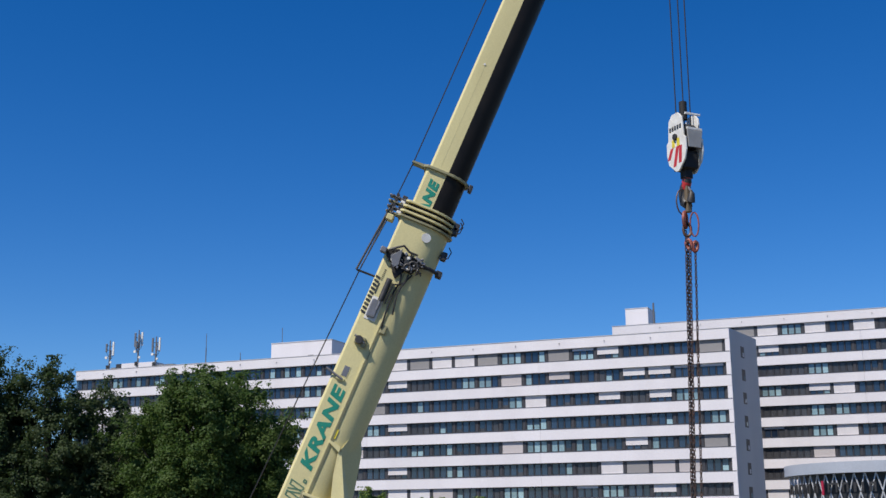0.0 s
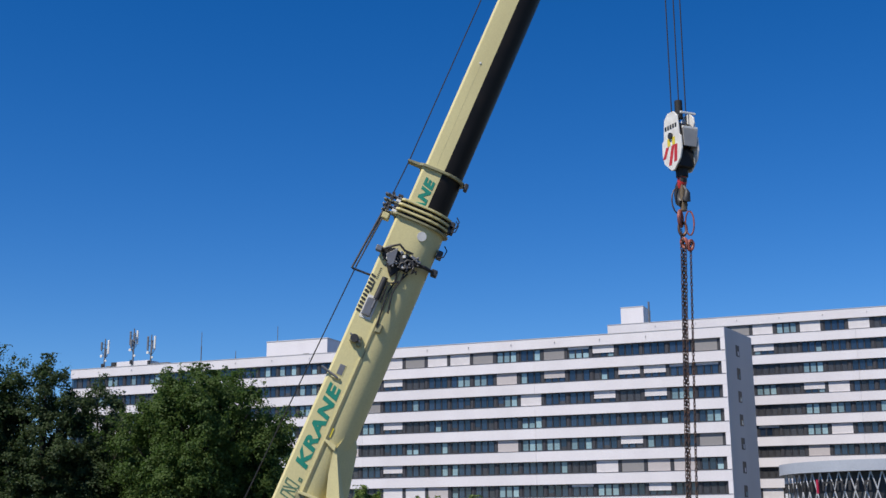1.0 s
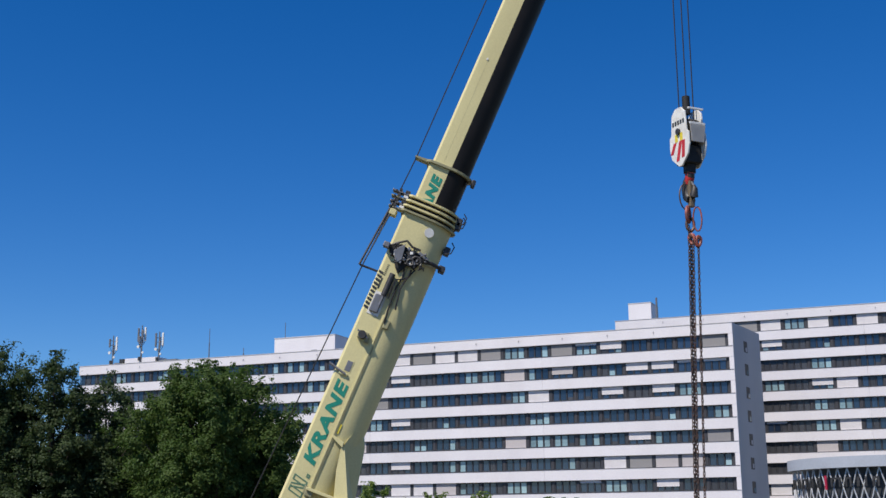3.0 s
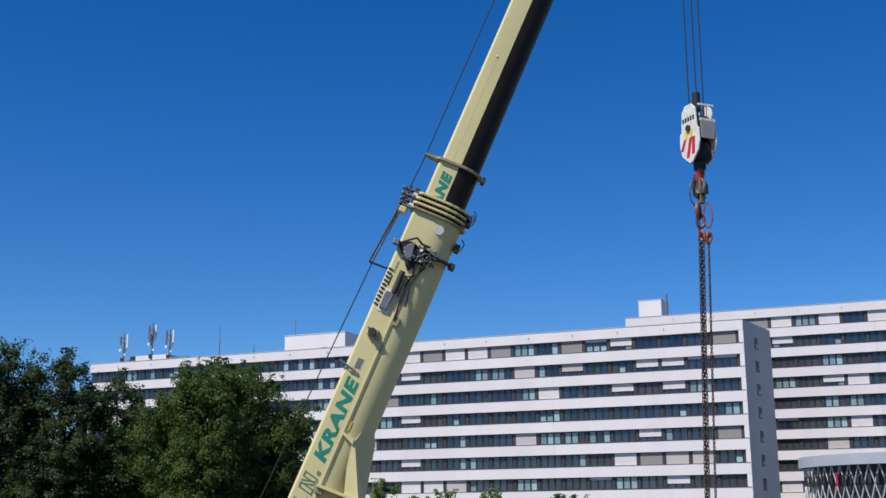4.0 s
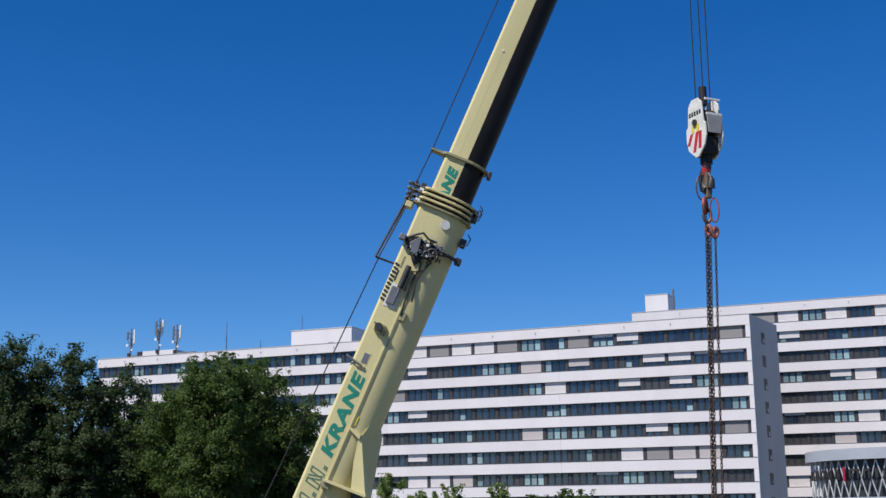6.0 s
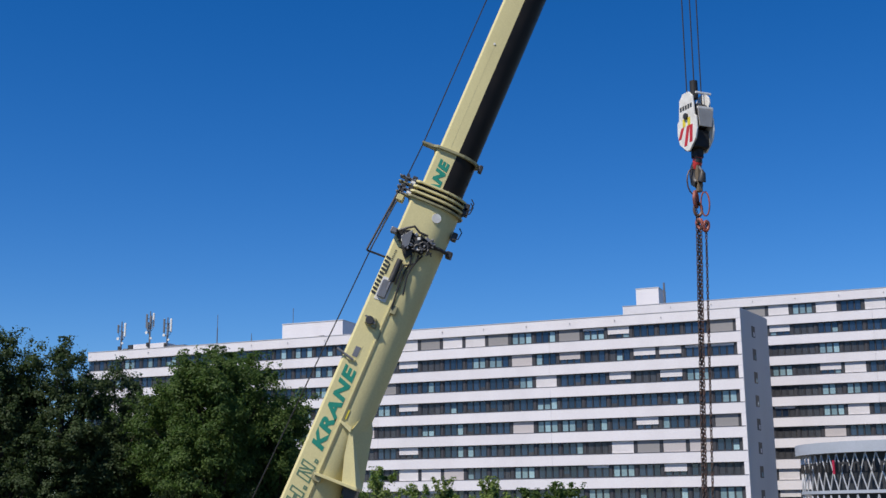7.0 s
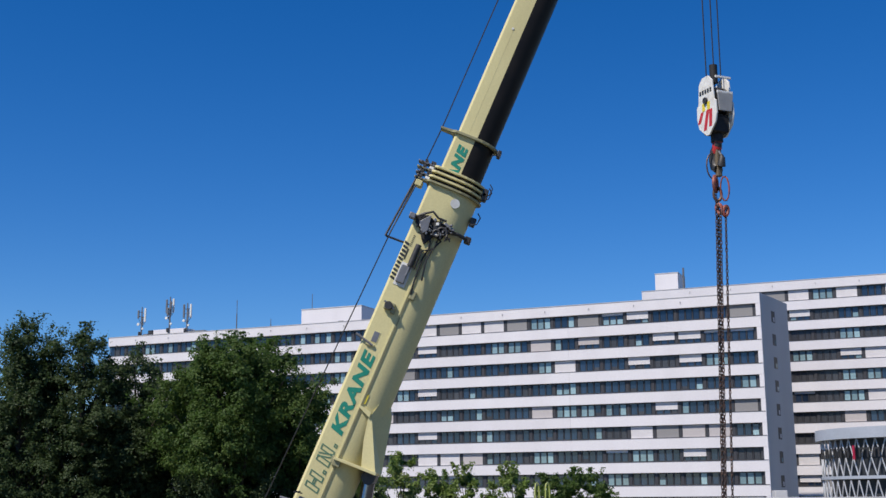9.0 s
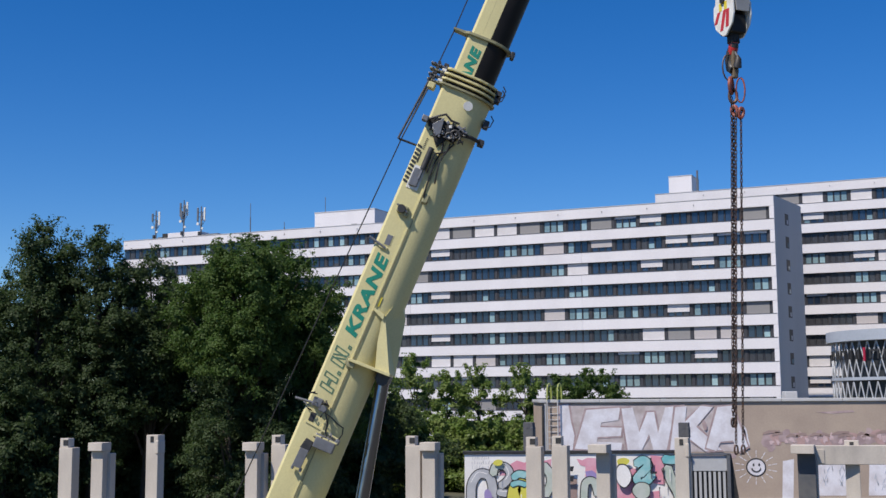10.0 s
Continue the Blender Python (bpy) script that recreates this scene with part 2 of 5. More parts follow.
def window_meshes(mod):
    """Frame with three lights, its panes and blinds, for a module mod metres wide; origin at the lower corner on the outer face."""
    if mod in SHARED:
        return SHARED[mod]
    pier, rail, mull = 0.46, 0.15, 0.25
    w = (mod - pier - 4 * mull / 2) / 3
    fr = M()
    fr.box((mod / 2, 0.17, rail / 2), (mod, 0.10, rail))
    fr.box((mod / 2, 0.17, WIN_H - rail / 2), (mod, 0.10, rail))
    fr.box((pier / 2, 0.15, WIN_H / 2), (pier, 0.14, WIN_H - 2 * rail))
    xs = []
    x = pier
    for i in range(3):
        xs.append((x + mull / 2, x + mull / 2 + w - mull / 2))
        x += w + mull / 2
        fr.box((x - 0.0, 0.17, WIN_H / 2), (mull * 0.5, 0.09, WIN_H - 2 * rail))
    panes = [dict((key, box_mesh("pane", ((a + b) / 2, 0.20, WIN_H / 2), (b - a - 0.02, 0.02, WIN_H - 2 * rail - 0.01), mm))
                  for key, mm in (("glass", GLASS), ("curtain", CURTAIN), ("smoke", SMOKE))) for a, b in xs]
    for (a, b), kinds in zip(xs, panes):   # panes with a light blind drawn part of the way behind them
        h = WIN_H - 2 * rail - 0.01
        for key, f, low in (("half", 0.45, CURTAIN), ("third", 0.3, SMOKE)):
            q = M().box(((a + b) / 2, 0.20, rail + h * (1 + f) / 2), (b - a - 0.02, 0.02, h * (1 - f)))
            q.box(((a + b) / 2, 0.20, rail + h * f / 2), (b - a - 0.02, 0.02, h * f), mi=1)
            kinds[key] = q.mesh("pane", [GLASS, low])
    def blind(frac, mm):
        h = (WIN_H - 0.12) * frac
        b = M()
        b.box(((mod + pier) / 2 - 0.02, 0.08, WIN_H - 0.06 - h / 2), (mod - pier - 0.12, 0.03, h))
        b.box(((mod + pier) / 2 - 0.02, 0.06, WIN_H - 0.05 - h), (mod - pier - 0.10, 0.06, 0.05))
        return b.mesh("blind", mm)
    blinds = {"W": blind(1.0, BLIND_W), "w": blind(0.62, BLIND_W), "h": blind(0.2, BLIND_W), "g": blind(1.0, BLIND_P), "p": blind(0.62, BLIND_P), "G": blind(1.0, BLIND_G)}
    SHARED[mod] = (fr.mesh("window", FRAME), panes, blinds)
    return SHARED[mod]


def add_windows(block, mod, count, rows, top, start, pattern, rng):
    """Windows of a facade: pattern gives, row by row, how each one stands (blinds, curtains, screens)."""
    fr, panes, blinds = window_meshes(mod)
    for r in range(rows):
        z = top - r * FLOOR_H - WIN_H
        codes = pattern[r] if r < len(pattern) else ""
        for c in range(count):
            code = codes[c] if c < len(codes) else rng.choice(".......tawGdh")
            w = part("window", fr, None, block)
            w.location = (start + c * mod, 0, z)
            lit = {"t": {0, 1, 2}, "a": {rng.randrange(3)}}.get(code, set())
            if code == "t" and rng.random() < 0.5:
                lit.discard(rng.randrange(3))
            for i in range(3):
                if code in "WgG":
                    continue
                kind = "curtain" if i in lit else "smoke" if code == "d" else rng.choices(("glass", "half", "third", "smoke"), (80, 5, 9, 6))[0]
                part("pane", panes[i][kind], None, w)
            if code in blinds:
                part("blind", blinds[code], None, w)


def block(name, label, origin, length, depth, roof, rows, mod, count, start, pattern, seed, side_skew=None, first_drop=1.55):
    """A long slab with white parapet bands between strips of windows. Local x runs along the front, y inward."""
    rng = random.Random(seed)
    b = thing(name, label, "building", facade_frame(origin, FDIR, FIN))
    H = roof - GZ
    base = origin[2]
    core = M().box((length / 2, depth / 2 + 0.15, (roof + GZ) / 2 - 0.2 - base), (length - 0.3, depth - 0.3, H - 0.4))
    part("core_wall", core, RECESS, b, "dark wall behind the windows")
    ztop = roof - base
    # parapet and spandrel bands, in panels
    win_top = ztop - first_drop
    part("parapet", M().box((length / 2, 0.0, ztop - first_drop / 2), (length, 0.6, first_drop)), PANEL, b, "white parapet", bevel=0.03)
    part("parapet_cap", M().box((length / 2, 0.0, ztop + 0.04), (length + 0.1, 0.72, 0.08)), COPING, b)
    for r in range(rows):
        z1 = win_top - r * FLOOR_H - WIN_H
        h = FLOOR_H - WIN_H if r < rows - 1 else z1 - (GZ - base)
        n_p = 4
        for i in range(n_p):
            x0, x1 = length * i / n_p, length * (i + 1) / n_p
            part("spandrel", M().box(((x0 + x1) / 2, 0.0, z1 - h / 2), (x1 - x0 - 0.02, 0.6, h)), PANEL, b)
        part("sill", M().box((length / 2, -0.27, z1 + 0.02), (length - 0.1, 0.14, 0.07)), FRAME, b)
    add_windows(b, mod, count, rows, win_top, start, pattern, rng)
    # near jamb and roof
    part("jamb", M().box((start / 2, 0.012, (ztop - first_drop + GZ - base) / 2 + 0.0), (start, 0.58, ztop - first_drop - (GZ - base))), PANEL, b)
    part("roof", M().box((length / 2, depth / 2, ztop - 0.35), (length - 0.6, depth - 0.6, 0.3)), ROOF, b)
    part("rear_parapet", M().box((length / 2, depth, ztop - 0.6), (length, 0.5, 1.2)), PANEL, b)
    # small overflow spouts on the parapet
    for i in range(int(length // 7)):
        part("spout", M().tube([(4.5 + i * 7.0, -0.28, ztop - 0.62), (4.5 + i * 7.0, -0.42, ztop - 0.68), (4.5 + i * 7.0, -0.42, ztop - 1.0)], 0.05, 6), GREY, b)
    return b


FRONT_PATTERN = [
    "G...whGatGWWGW....ta..h..aat..",
    "hhww..pagtt.dw..at...a..Gd..a.",
    ".twdw..Wt...a.G..t..a.W..t..W.",
    "t......a....dwta..t.G..a...W..",
    "G.aw.ttt g..a..dg..tG.a...w..a".replace(" ", ""),
    ".ggGWda...aa.w.d..a..W..t..a..",
    "d.w.th..t..gWW..a..t...G..a...",
    "t.a..ta.....h...t...a..W...t..",
]
WING_PATTERN = [
    "....GWtW.W.G...t", "....dwd...a..w..", "....dddtd..W....", "....dtdwW..t..a.", "....dddtt.a.W...",
    "....dhdtW...t...", "....dddg...a....", "....dd.dG..t....", "....dW.t........",
]
front = block("office_block", "long white office block with dark strip windows and blinds", (41.64, 174.29, 5.0), 115.5, 12.0, 33.7, 10, 3.83, 30, 0.66, FRONT_PATTERN, 4)

# end wall of the near block, slightly skewed to the front, with a stair window on each floor
e0, e1 = Vector((41.64, 174.29, 0)), Vector((48.2, 185.2, 0))
ed = (e1 - e0).normalized()
en = Vector((ed.y, -ed.x, 0))
el = (e1 - e0).length
end_m = facade_frame(e0 + en * 0.06, ed, -en)
end = thing("end_wall", "plain grey end wall with a column of narrow stair windows", "wall", end_m, kind="structure")
wx, ww = el * 0.43, 1.75
part("wall", M().box((wx / 2 - ww / 4, 0.2, (33.7 + GZ) / 2), (wx - ww / 2, 0.4, 33.7 - GZ)), ENDWALL, end)
part("wall", M().box(((el + wx + ww / 2) / 2, 0.2, (33.7 + GZ) / 2), (el - wx - ww / 2, 0.4, 33.7 - GZ)), ENDWALL, end)
zs = [33.7 - 2.9 - i * FLOOR_H for i in range(10)]
for i, z in enumerate(zs):
    up = 33.7 if i == 0 else zs[i - 1] - 0.85
    part("wall", M().box((wx + ww / 4 - ww / 4, 0.2, (up + z + 0.85) / 2), (ww, 0.4, up - z - 0.85)), ENDWALL, end)
    w = part("window", M().box((wx, 0.07, z), (ww, 0.12, 1.7)), DARK, end)
    part("pane", M().box((wx + 0.3, 0.0, z - 0.35), (ww * 0.28, 0.04, 0.62)), BLIND_W if i in (0, 4, 5, 7, 8) else CURTAIN, w)

wing = block("rear_office_block", "taller white office wing with dark strip windows and blinds", tuple(Vector((65.5, 198.8, 5.0)) - FDIR * 45), 83.0, 14.0, 40.4, 11, 3.87, 21, 0.06,
             ["".join(random.Random(i).choice("...tGWd.a") for _ in range(4)) + row[4:][::-1] for i, row in enumerate(WING_PATTERN)], 9)


# roof huts and masts
def local_box(name, parent, x0, x1, y0, y1, z0, z1, material, bevel=0.02):
    return part(name, M().box(((x0 + x1) / 2, (y0 + y1) / 2, (z0 + z1) / 2), (x1 - x0, y1 - y0, z1 - z0)), material, parent, bevel=bevel)


hut = thing("roof_hut", "low white plant room on the office roof", "roof hut", facade_frame((41.64, 174.29, 33.4), FDIR, FIN))
local_box("hut_wall", hut, 66.2, 77.8, 3.5, 9.0, 0, 3.40, PANEL)
local_box("hut_roof", hut, 66.15, 77.85, 3.44, 9.06, 3.40, 3.55, COPING)
local_box("vent", hut, 69.6, 70.6, 3.35, 3.5, 0.5, 1.1, GREY)
local_box("vent", hut, 71.2, 72.6, 3.40, 3.5, 0.4, 0.75, COPING)
local_box("vent", hut, 76.4, 76.9, 3.35, 3.5, 0.3, 0.75, DARK)
stair = thing("stair_tower", "white stair tower box with a flue on the rear roof", "roof hut", facade_frame(tuple(Vector((65.5, 198.8, 40.0)) - FDIR * 45), FDIR, FIN))
local_box("tower_wall", stair, 77.2, 81.3, 3.0, 9.0, 0, 3.9, PANEL)
local_box("tower_cap", stair, 77.15, 81.35, 2.95, 9.05, 3.9, 4.05, COPING)
part("flue", M().tube([(76.4, 4.0, 0), (76.4, 4.0, 4.9)], 0.17, 10), GREY, stair, smooth=True)
plant = thing("roof_plant", "grey and white plant boxes on the office roof", "roof plant", facade_frame((41.64, 174.29, 33.4), FDIR, FIN))
local_box("plant_box", plant, 102.0, 109.0, 4.0, 7.0, 0, 1.9, PANEL)
local_box("plant_box", plant, 98.0, 102.0, 4.0, 7.0, 0, 1.3, GREY)
local_box("plant_box", plant, 109.2, 110.2, 4.0, 6.0, 0, 1.9, DARK)
local_box("plant_box", plant, 110.3, 111.3, 4.0, 6.0, 0, 1.3, GREY)
part("cable_tray", M().box((97.5, 4.4, 0.5), (6.0, 0.5, 0.9)), GREY, plant, bevel=0.03)


def mast(x, h, antennas, label):
    a = thing("antenna_mast", label, "antenna", facade_frame((41.64, 174.29, 33.4), FDIR, FIN) @ Matrix.Translation((x, 4, 0)), group="roof masts")
    if not antennas:
        part("pole", M().tube([(0, 0, 0), (0, 0, h * 0.6)], 0.10, 8), GREY, a)
        part("tip", M().tube([(0, 0, h * 0.6), (0, 0, h)], 0.055, 6), GREY, a)
        return a
    part("pole", M().tube([(0, 0, 0), (0, 0, h * 0.6), (0, 0, h)], [0.17, 0.15, 0.10], 8), GREY, a)
    rng = random.Random(int(x))
    tops = sorted((rng.uniform(0.62, 0.92) for _ in range(antennas)), reverse=True)
    for i, top in enumerate(tops):
        off = (-0.55, 0.50, 0.0, -0.30, 0.62, 0.25)[i]
        dep = -0.35 if i % 2 else 0.25
        ln = 2.5 if i < antennas // 2 else 1.5
        z = h * top - ln * 0.35
        ap = part("aerial_panel", M().box((off, dep, z), (0.34, 0.22, ln)), WHITE if i % 2 == 0 else GREY, a, bevel=0.05)
        part("feeder", M().tube([(off, dep, z - ln / 2), (off * 0.6, dep * 0.6, z - ln / 2 - 0.5), (0.05, 0, z - ln / 2 - 1.0)], 0.04, 6), DARK, ap)
        for dz in (-0.4, 0.4):
            part("arm", M().tube([(0, 0, z + dz), (off, dep, z + dz)], 0.05, 6), DARK, a)
    for k, (dx, dz) in enumerate(((0.55, 0.50), (-0.45, 0.36))):
        part("dish", M().tube([(dx, -0.35, h * dz), (dx, -0.20, h * dz)], 0.26 - 0.06 * k, 14), WHITE, a, smooth=True)
        part("dish_arm", M().tube([(0, 0, h * dz), (dx, -0.2, h * dz)], 0.05, 6), DARK, a)
    part("junction_box", M().box((0.25, -0.2, h * 0.22), (0.45, 0.3, 0.7)), DARK, a, bevel=0.03)
    return a


mast(111.7, 6.3, 3, "slim steel mast with aerial panels on the office roof")
mast(105.5, 7.8, 6, "tall steel mast with white aerial panels on the office roof")
mast(101.7, 6.4, 4, "steel mast with aerial panels and a dish")
mast(91.2, 6.2, 0, "thin lightning rod on the office roof")
mast(76.0, 6.2, 0, "thin lightning rod beside the roof hut")
mast(84.2, 2.4, 0, "short thin rod on the office roof")

# ================= mobile crane =================
BU = Vector((0.3924, 0, 0.9198)).normalized()   # along the boom
BN = Vector((-BU.z, 0, BU.x))                   # out of the boom's back
BS = Vector((0, -1, 0))                         # out of its lettered side
BM = Matrix.Translation((-0.57, 30.0, 12.064)) @ Matrix((BU, BN, BS)).transposed().to_4x4()
crane = thing("mobile_crane", "pale yellow telescopic mobile crane with green lettering and raised boom", "crane", BM)


def profile(hi, lo, half, flat, n=10, chamfer=0.06):
    """Boom section in (n, s): flat back and sides, rounded belly below the height flat."""
    pts = [(hi, half - chamfer), (hi - chamfer, half), (flat, half)]
    for i in range(1, n):
        a = math.pi * i / n
        pts.append((flat - (flat - lo) * math.sin(a), half * math.cos(a)))
    pts += [(flat, -half), (hi - chamfer, -half), (hi, -(half - chamfer))]
    return pts


def run(pf, a0, a1, mi=0):
    return M().loft([[(a, p[0], p[1]) for p in pf] for a in (a0, a1)], True, mi)


def grown(hi, lo, half, flat, d):
    return profile(hi + d, lo - d, half + d, flat, 10, 0.1)


def section(name, hi, lo, half, flat, a0, a1, belly=None, label=""):
    pf = profile(hi, lo, half, flat)
    m = run(pf, a0, a1)
    k = len(pf)
    if belly is not None:
        for i in range(k):
            x = (pf[i][0] + pf[(i + 1) % k][0]) / 2
            if x < flat:
                m.m[i] = 1
    return part(name, m, [CREAM, belly or CREAM], crane, label, smooth=True)


section("base_section", 0.66, -0.62, 0.50, 0.07, -12.3, 0.46, label="pale yellow base section of the boom")
second = section("telescope_section", 0.56, -0.50, 0.44, 0.02, -2.0, 1.93, GREASE, "pale yellow inner section with greased black belly")
third = section("telescope_section", 0.52, -0.48, 0.41, 0.0, -2.0, 14.2, GREASE, "pale yellow inner section with greased black belly")
# stacked collars where the nested sections end
for i, (a, d) in enumerate(((0.46, 0.10), (0.60, 0.085), (0.74, 0.07), (0.88, 0.05))):
    part("collar", run(grown(0.66, -0.62, 0.50, 0.05, d), a, a + 0.055), CREAM if i else OLIVE, crane, bevel=0.01)
    if i < 3:
        part("collar_gap", run(profile(0.62, -0.58, 0.47, 0.05), a + 0.055, a + 0.14), GREASE, crane)
    lug = part("collar_lug", M().box((a + 0.03, 0.84 + 0.02 * i, 0.30), (0.045, 0.50, 0.26)), GREY if i % 2 else OLIVE, crane, bevel=0.01)
    for n in (0.74, 0.90, 1.04):
        part("bolt", M().tube([(a + 0.03, n, 0.42), (a + 0.03, n, 0.47)], 0.026, 8), GREY if n < 1 else DARK, lug)
    part("guide_roller", M().tube([(a + 0.09, 0.95, 0.16), (a + 0.09, 0.95, 0.46)], 0.04, 10), DARK, crane, smooth=True)
    part("guide_block", M().box((a + 0.09, 0.76, 0.40), (0.07, 0.12, 0.12)), DARK if i % 2 else WHITE, crane, bevel=0.01)
part("lug_box", M().box((0.36, 0.92, 0.30), (0.16, 0.18, 0.30)), CREAM, crane, bevel=0.02)
part("collar", run(grown(0.56, -0.50, 0.44, 0.02, 0.09), 1.90, 1.97), OLIVE, crane, bevel=0.01)
part("collar_fin", M().loft([[(1.90, 0.62, s), (1.97, 0.62, s), (1.95, 0.97, s), (1.91, 0.97, s)] for s in (0.1, 0.42)]), OLIVE, crane)
part("collar_pad", M().box((1.88, -0.64, 0.1), (0.18, 0.10, 0.25)), DARK, crane, bevel=0.02)
part("collar", run(grown(0.52, -0.48, 0.41, 0.0, 0.08), 8.2, 8.27), OLIVE, crane, bevel=0.01)
part("seam_line", M().box((3.55, 0.24, 0.4105), (3.0, 0.007, 0.004)), mat("seam_paint", (0.46, 0.42, 0.22), 0.5), third)
part("grease_nipple", M().tube([(5.05, 0.27, 0.40), (5.05, 0.27, 0.43)], 0.03, 8), WHITE, third)
# boom head with sheaves
part("boom_head", M().box((14.5, -0.05, 0.30), (1.5, 1.0, 0.05)).box((14.5, -0.05, -0.30), (1.5, 1.0, 0.05)).box((14.0, -0.05, 0), (0.2, 1.0, 0.62)), CREAM, crane, bevel=0.02)
for i in range(4):
    part("sheave", M().tube([(15.0, -0.35, -0.24 + i * 0.14), (15.0, -0.35, -0.14 + i * 0.14)], 0.34, 24), DARK, crane, smooth=True)
part("top_sheave", M().tube([(15.0, 0.42, 0.04), (15.0, 0.42, 0.14)], 0.30, 24), DARK, crane, smooth=True)
# seam rail along the side
part("seam_rail", M().box((-5.6, 0.055, 0.512), (10.6, 0.035, 0.03)), CREAM, crane)
part("seam_rail", M().box((-5.6, 0.005, 0.508), (10.6, 0.02, 0.02)), OLIVE, crane)


def on_side(name, words, a, n, size, material, bold, shear, parent=None, length=None, s=0.505, label="", depth=0.004, xs=1.0, spacing=1.0):
    me = text_mesh(name, words, size, material, bold, shear, depth, spacing)
    vs = [v.co for v in me.vertices]
    w = max(v.x for v in vs) - min(v.x for v in vs)
    sx = (length / w) if length else xs
    x0 = min(v.x for v in vs)
    for v in me.vertices:
        v.co = ((v.co.x - x0) * sx, v.co.y, v.co.z)
    ob = part(name, me, None, parent or crane, label)
    ob.location = (a, n, s)
    return ob


on_side("lettering", "KRANE", -6.16, 0.19, 0.42, GREEN, 0.019, 0.22, spacing=1.10, length=2.16, label="green painted word KRANE")
on_side("lettering", "KRANE", 0.14, 0.11, 0.34, GREEN, 0.020, 0.22, second, spacing=1.12, length=1.54, s=0.445, label="green painted word KRANE")


def outline_mark(a, n, w, h, lean):
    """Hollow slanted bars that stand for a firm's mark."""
    m = M()
    def bar(x, wd, y0, y1):
        q = lambda u, v: (a + u + lean * v, n + v, 0)
        t = 0.028
        for (x0, x1, v0, v1) in ((x, x + t, y0, y1), (x + wd - t, x + wd, y0, y1), (x + t, x + wd - t, y0, y0 + t), (x + t, x + wd - t, y1 - t, y1)):
            m.add([(*q(x0, v0)[:2], 0.505), (*q(x1, v0)[:2], 0.505), (*q(x1, v1)[:2], 0.505), (*q(x0, v1)[:2], 0.505),
                   (*q(x0, v0)[:2], 0.511), (*q(x1, v0)[:2], 0.511), (*q(x1, v1)[:2], 0.511), (*q(x0, v1)[:2], 0.511)],
                  [(0, 3, 2, 1), (4, 5, 6, 7), (0, 1, 5, 4), (1, 2, 6, 5), (2, 3, 7, 6), (3, 0, 4, 7)])
    bar(0.0, 0.14, 0, h); bar(0.27, 0.14, 0, h); bar(0.14, 0.13, h * 0.4, h * 0.62)
    bar(0.48, 0.09, 0, 0.09)
    bar(0.66, 0.14, 0, h)
    for u0 in (0.74, 0.82):   # the two edges of a slanted stroke between the uprights
        edge = [(a + u0 + lean * h, n + h), (a + u0 + 0.03 + lean * h, n + h), (a + u0 + 0.19, n), (a + u0 + 0.16, n)]
        m.add([(x, y, 0.505) for x, y in edge] + [(x, y, 0.510) for x, y in edge], [(0, 3, 2, 1), (4, 5, 6, 7), (0, 1, 5, 4), (1, 2, 6, 5), (2, 3, 7, 6), (3, 0, 4, 7)])
    bar(0.93, 0.14, 0, h)
    bar(1.15, 0.09, 0, 0.09)
    return m


part("firm_mark", outline_mark(-7.63, 0.16, 1.3, 0.37, 0.22), mat("dull_green_outline", (0.10, 0.20, 0.12), 0.5), crane, "dull green outlined firm mark")
for i in range(10):   # maker's name as plain bars
    x = -2.17 + i * 0.104
    part("maker_mark", M().loft([[(x, 0.51, q), (x + 0.06, 0.51, q), (x + 0.09, 0.635, q), (x + 0.03, 0.635, q)] for q in (0.503, 0.508)]), BLACK, crane)
part("stripe_mark", M().box((-1.45, 0.485, 0.507), (0.28, 0.03, 0.006)), BLACK, crane)
for i in range(7):
    part("rivet_mark", M().box((-1.22 + i * 0.045, 0.47, 0.507), (0.015, 0.05, 0.006)), BLACK, crane)
part("sticker", M().tube([(0.19, -0.138, 0.476), (0.19, -0.143, 0.497)], 0.12, 24), WHITE, crane, "round white sticker")

# rope on the boom's back, and its guard bracket
part("hoist_rope", M().tube([(-12.2, 1.42, 0.28), (-5.5, 1.23, 0.28), (-1.2, 1.10, 0.28), (0.70, 1.00, 0.28), (1.92, 0.95, 0.28), (15.0, 0.94, 0.1)], 0.015, 6), ROPE, crane)
part("rope_guard", M().tube([(0.72, 1.00, 0.42), (-1.20, 1.16, 0.42), (-1.20, 1.13, 0.40), (-1.17, 0.66, 0.30)], 0.028, 8), DARK, crane)
part("rope_guard", M().tube([(0.66, 0.93, 0.42), (-1.12, 1.08, 0.42)], 0.018, 8), DARK, crane)

# locking and hose gear near the collar
gear = part("hose_carrier", M().loft([[(-0.46, 0.62, q), (-0.34, 0.36, q), (-0.42, 0.10, q), (-0.38, -0.24, q), (-0.52, -0.40, q), (-0.66, -0.24, q), (-0.84, -0.16, q), (-0.80, 0.02, q), (-1.08, 0.18, q), (-0.94, 0.30, q), (-0.74, 0.42, q), (-0.62, 0.60, q)] for q in (0.50, 0.57)]), RUBBER, crane, "dark hydraulic hose carrier", bevel=0.02)
part("carrier_frame", M().tube([(-0.56, 0.68, 0.64), (-0.36, 0.44, 0.66), (-0.24, 0.26, 0.66), (-0.34, 0.08, 0.66), (-0.34, -0.14, 0.64)], 0.03, 8), DARK, gear, smooth=True)
part("carrier_head", M().box((-0.52, 0.70, 0.60), (0.14, 0.16, 0.22)), GREY, gear, bevel=0.02)
part("bracket_plate", M().loft([[(-0.60, 0.48, q), (-0.34, 0.26, q), (-0.74, 0.20, q), (-0.86, 0.30, q)] for q in (0.68, 0.71)]), GREY, gear, bevel=0.006)
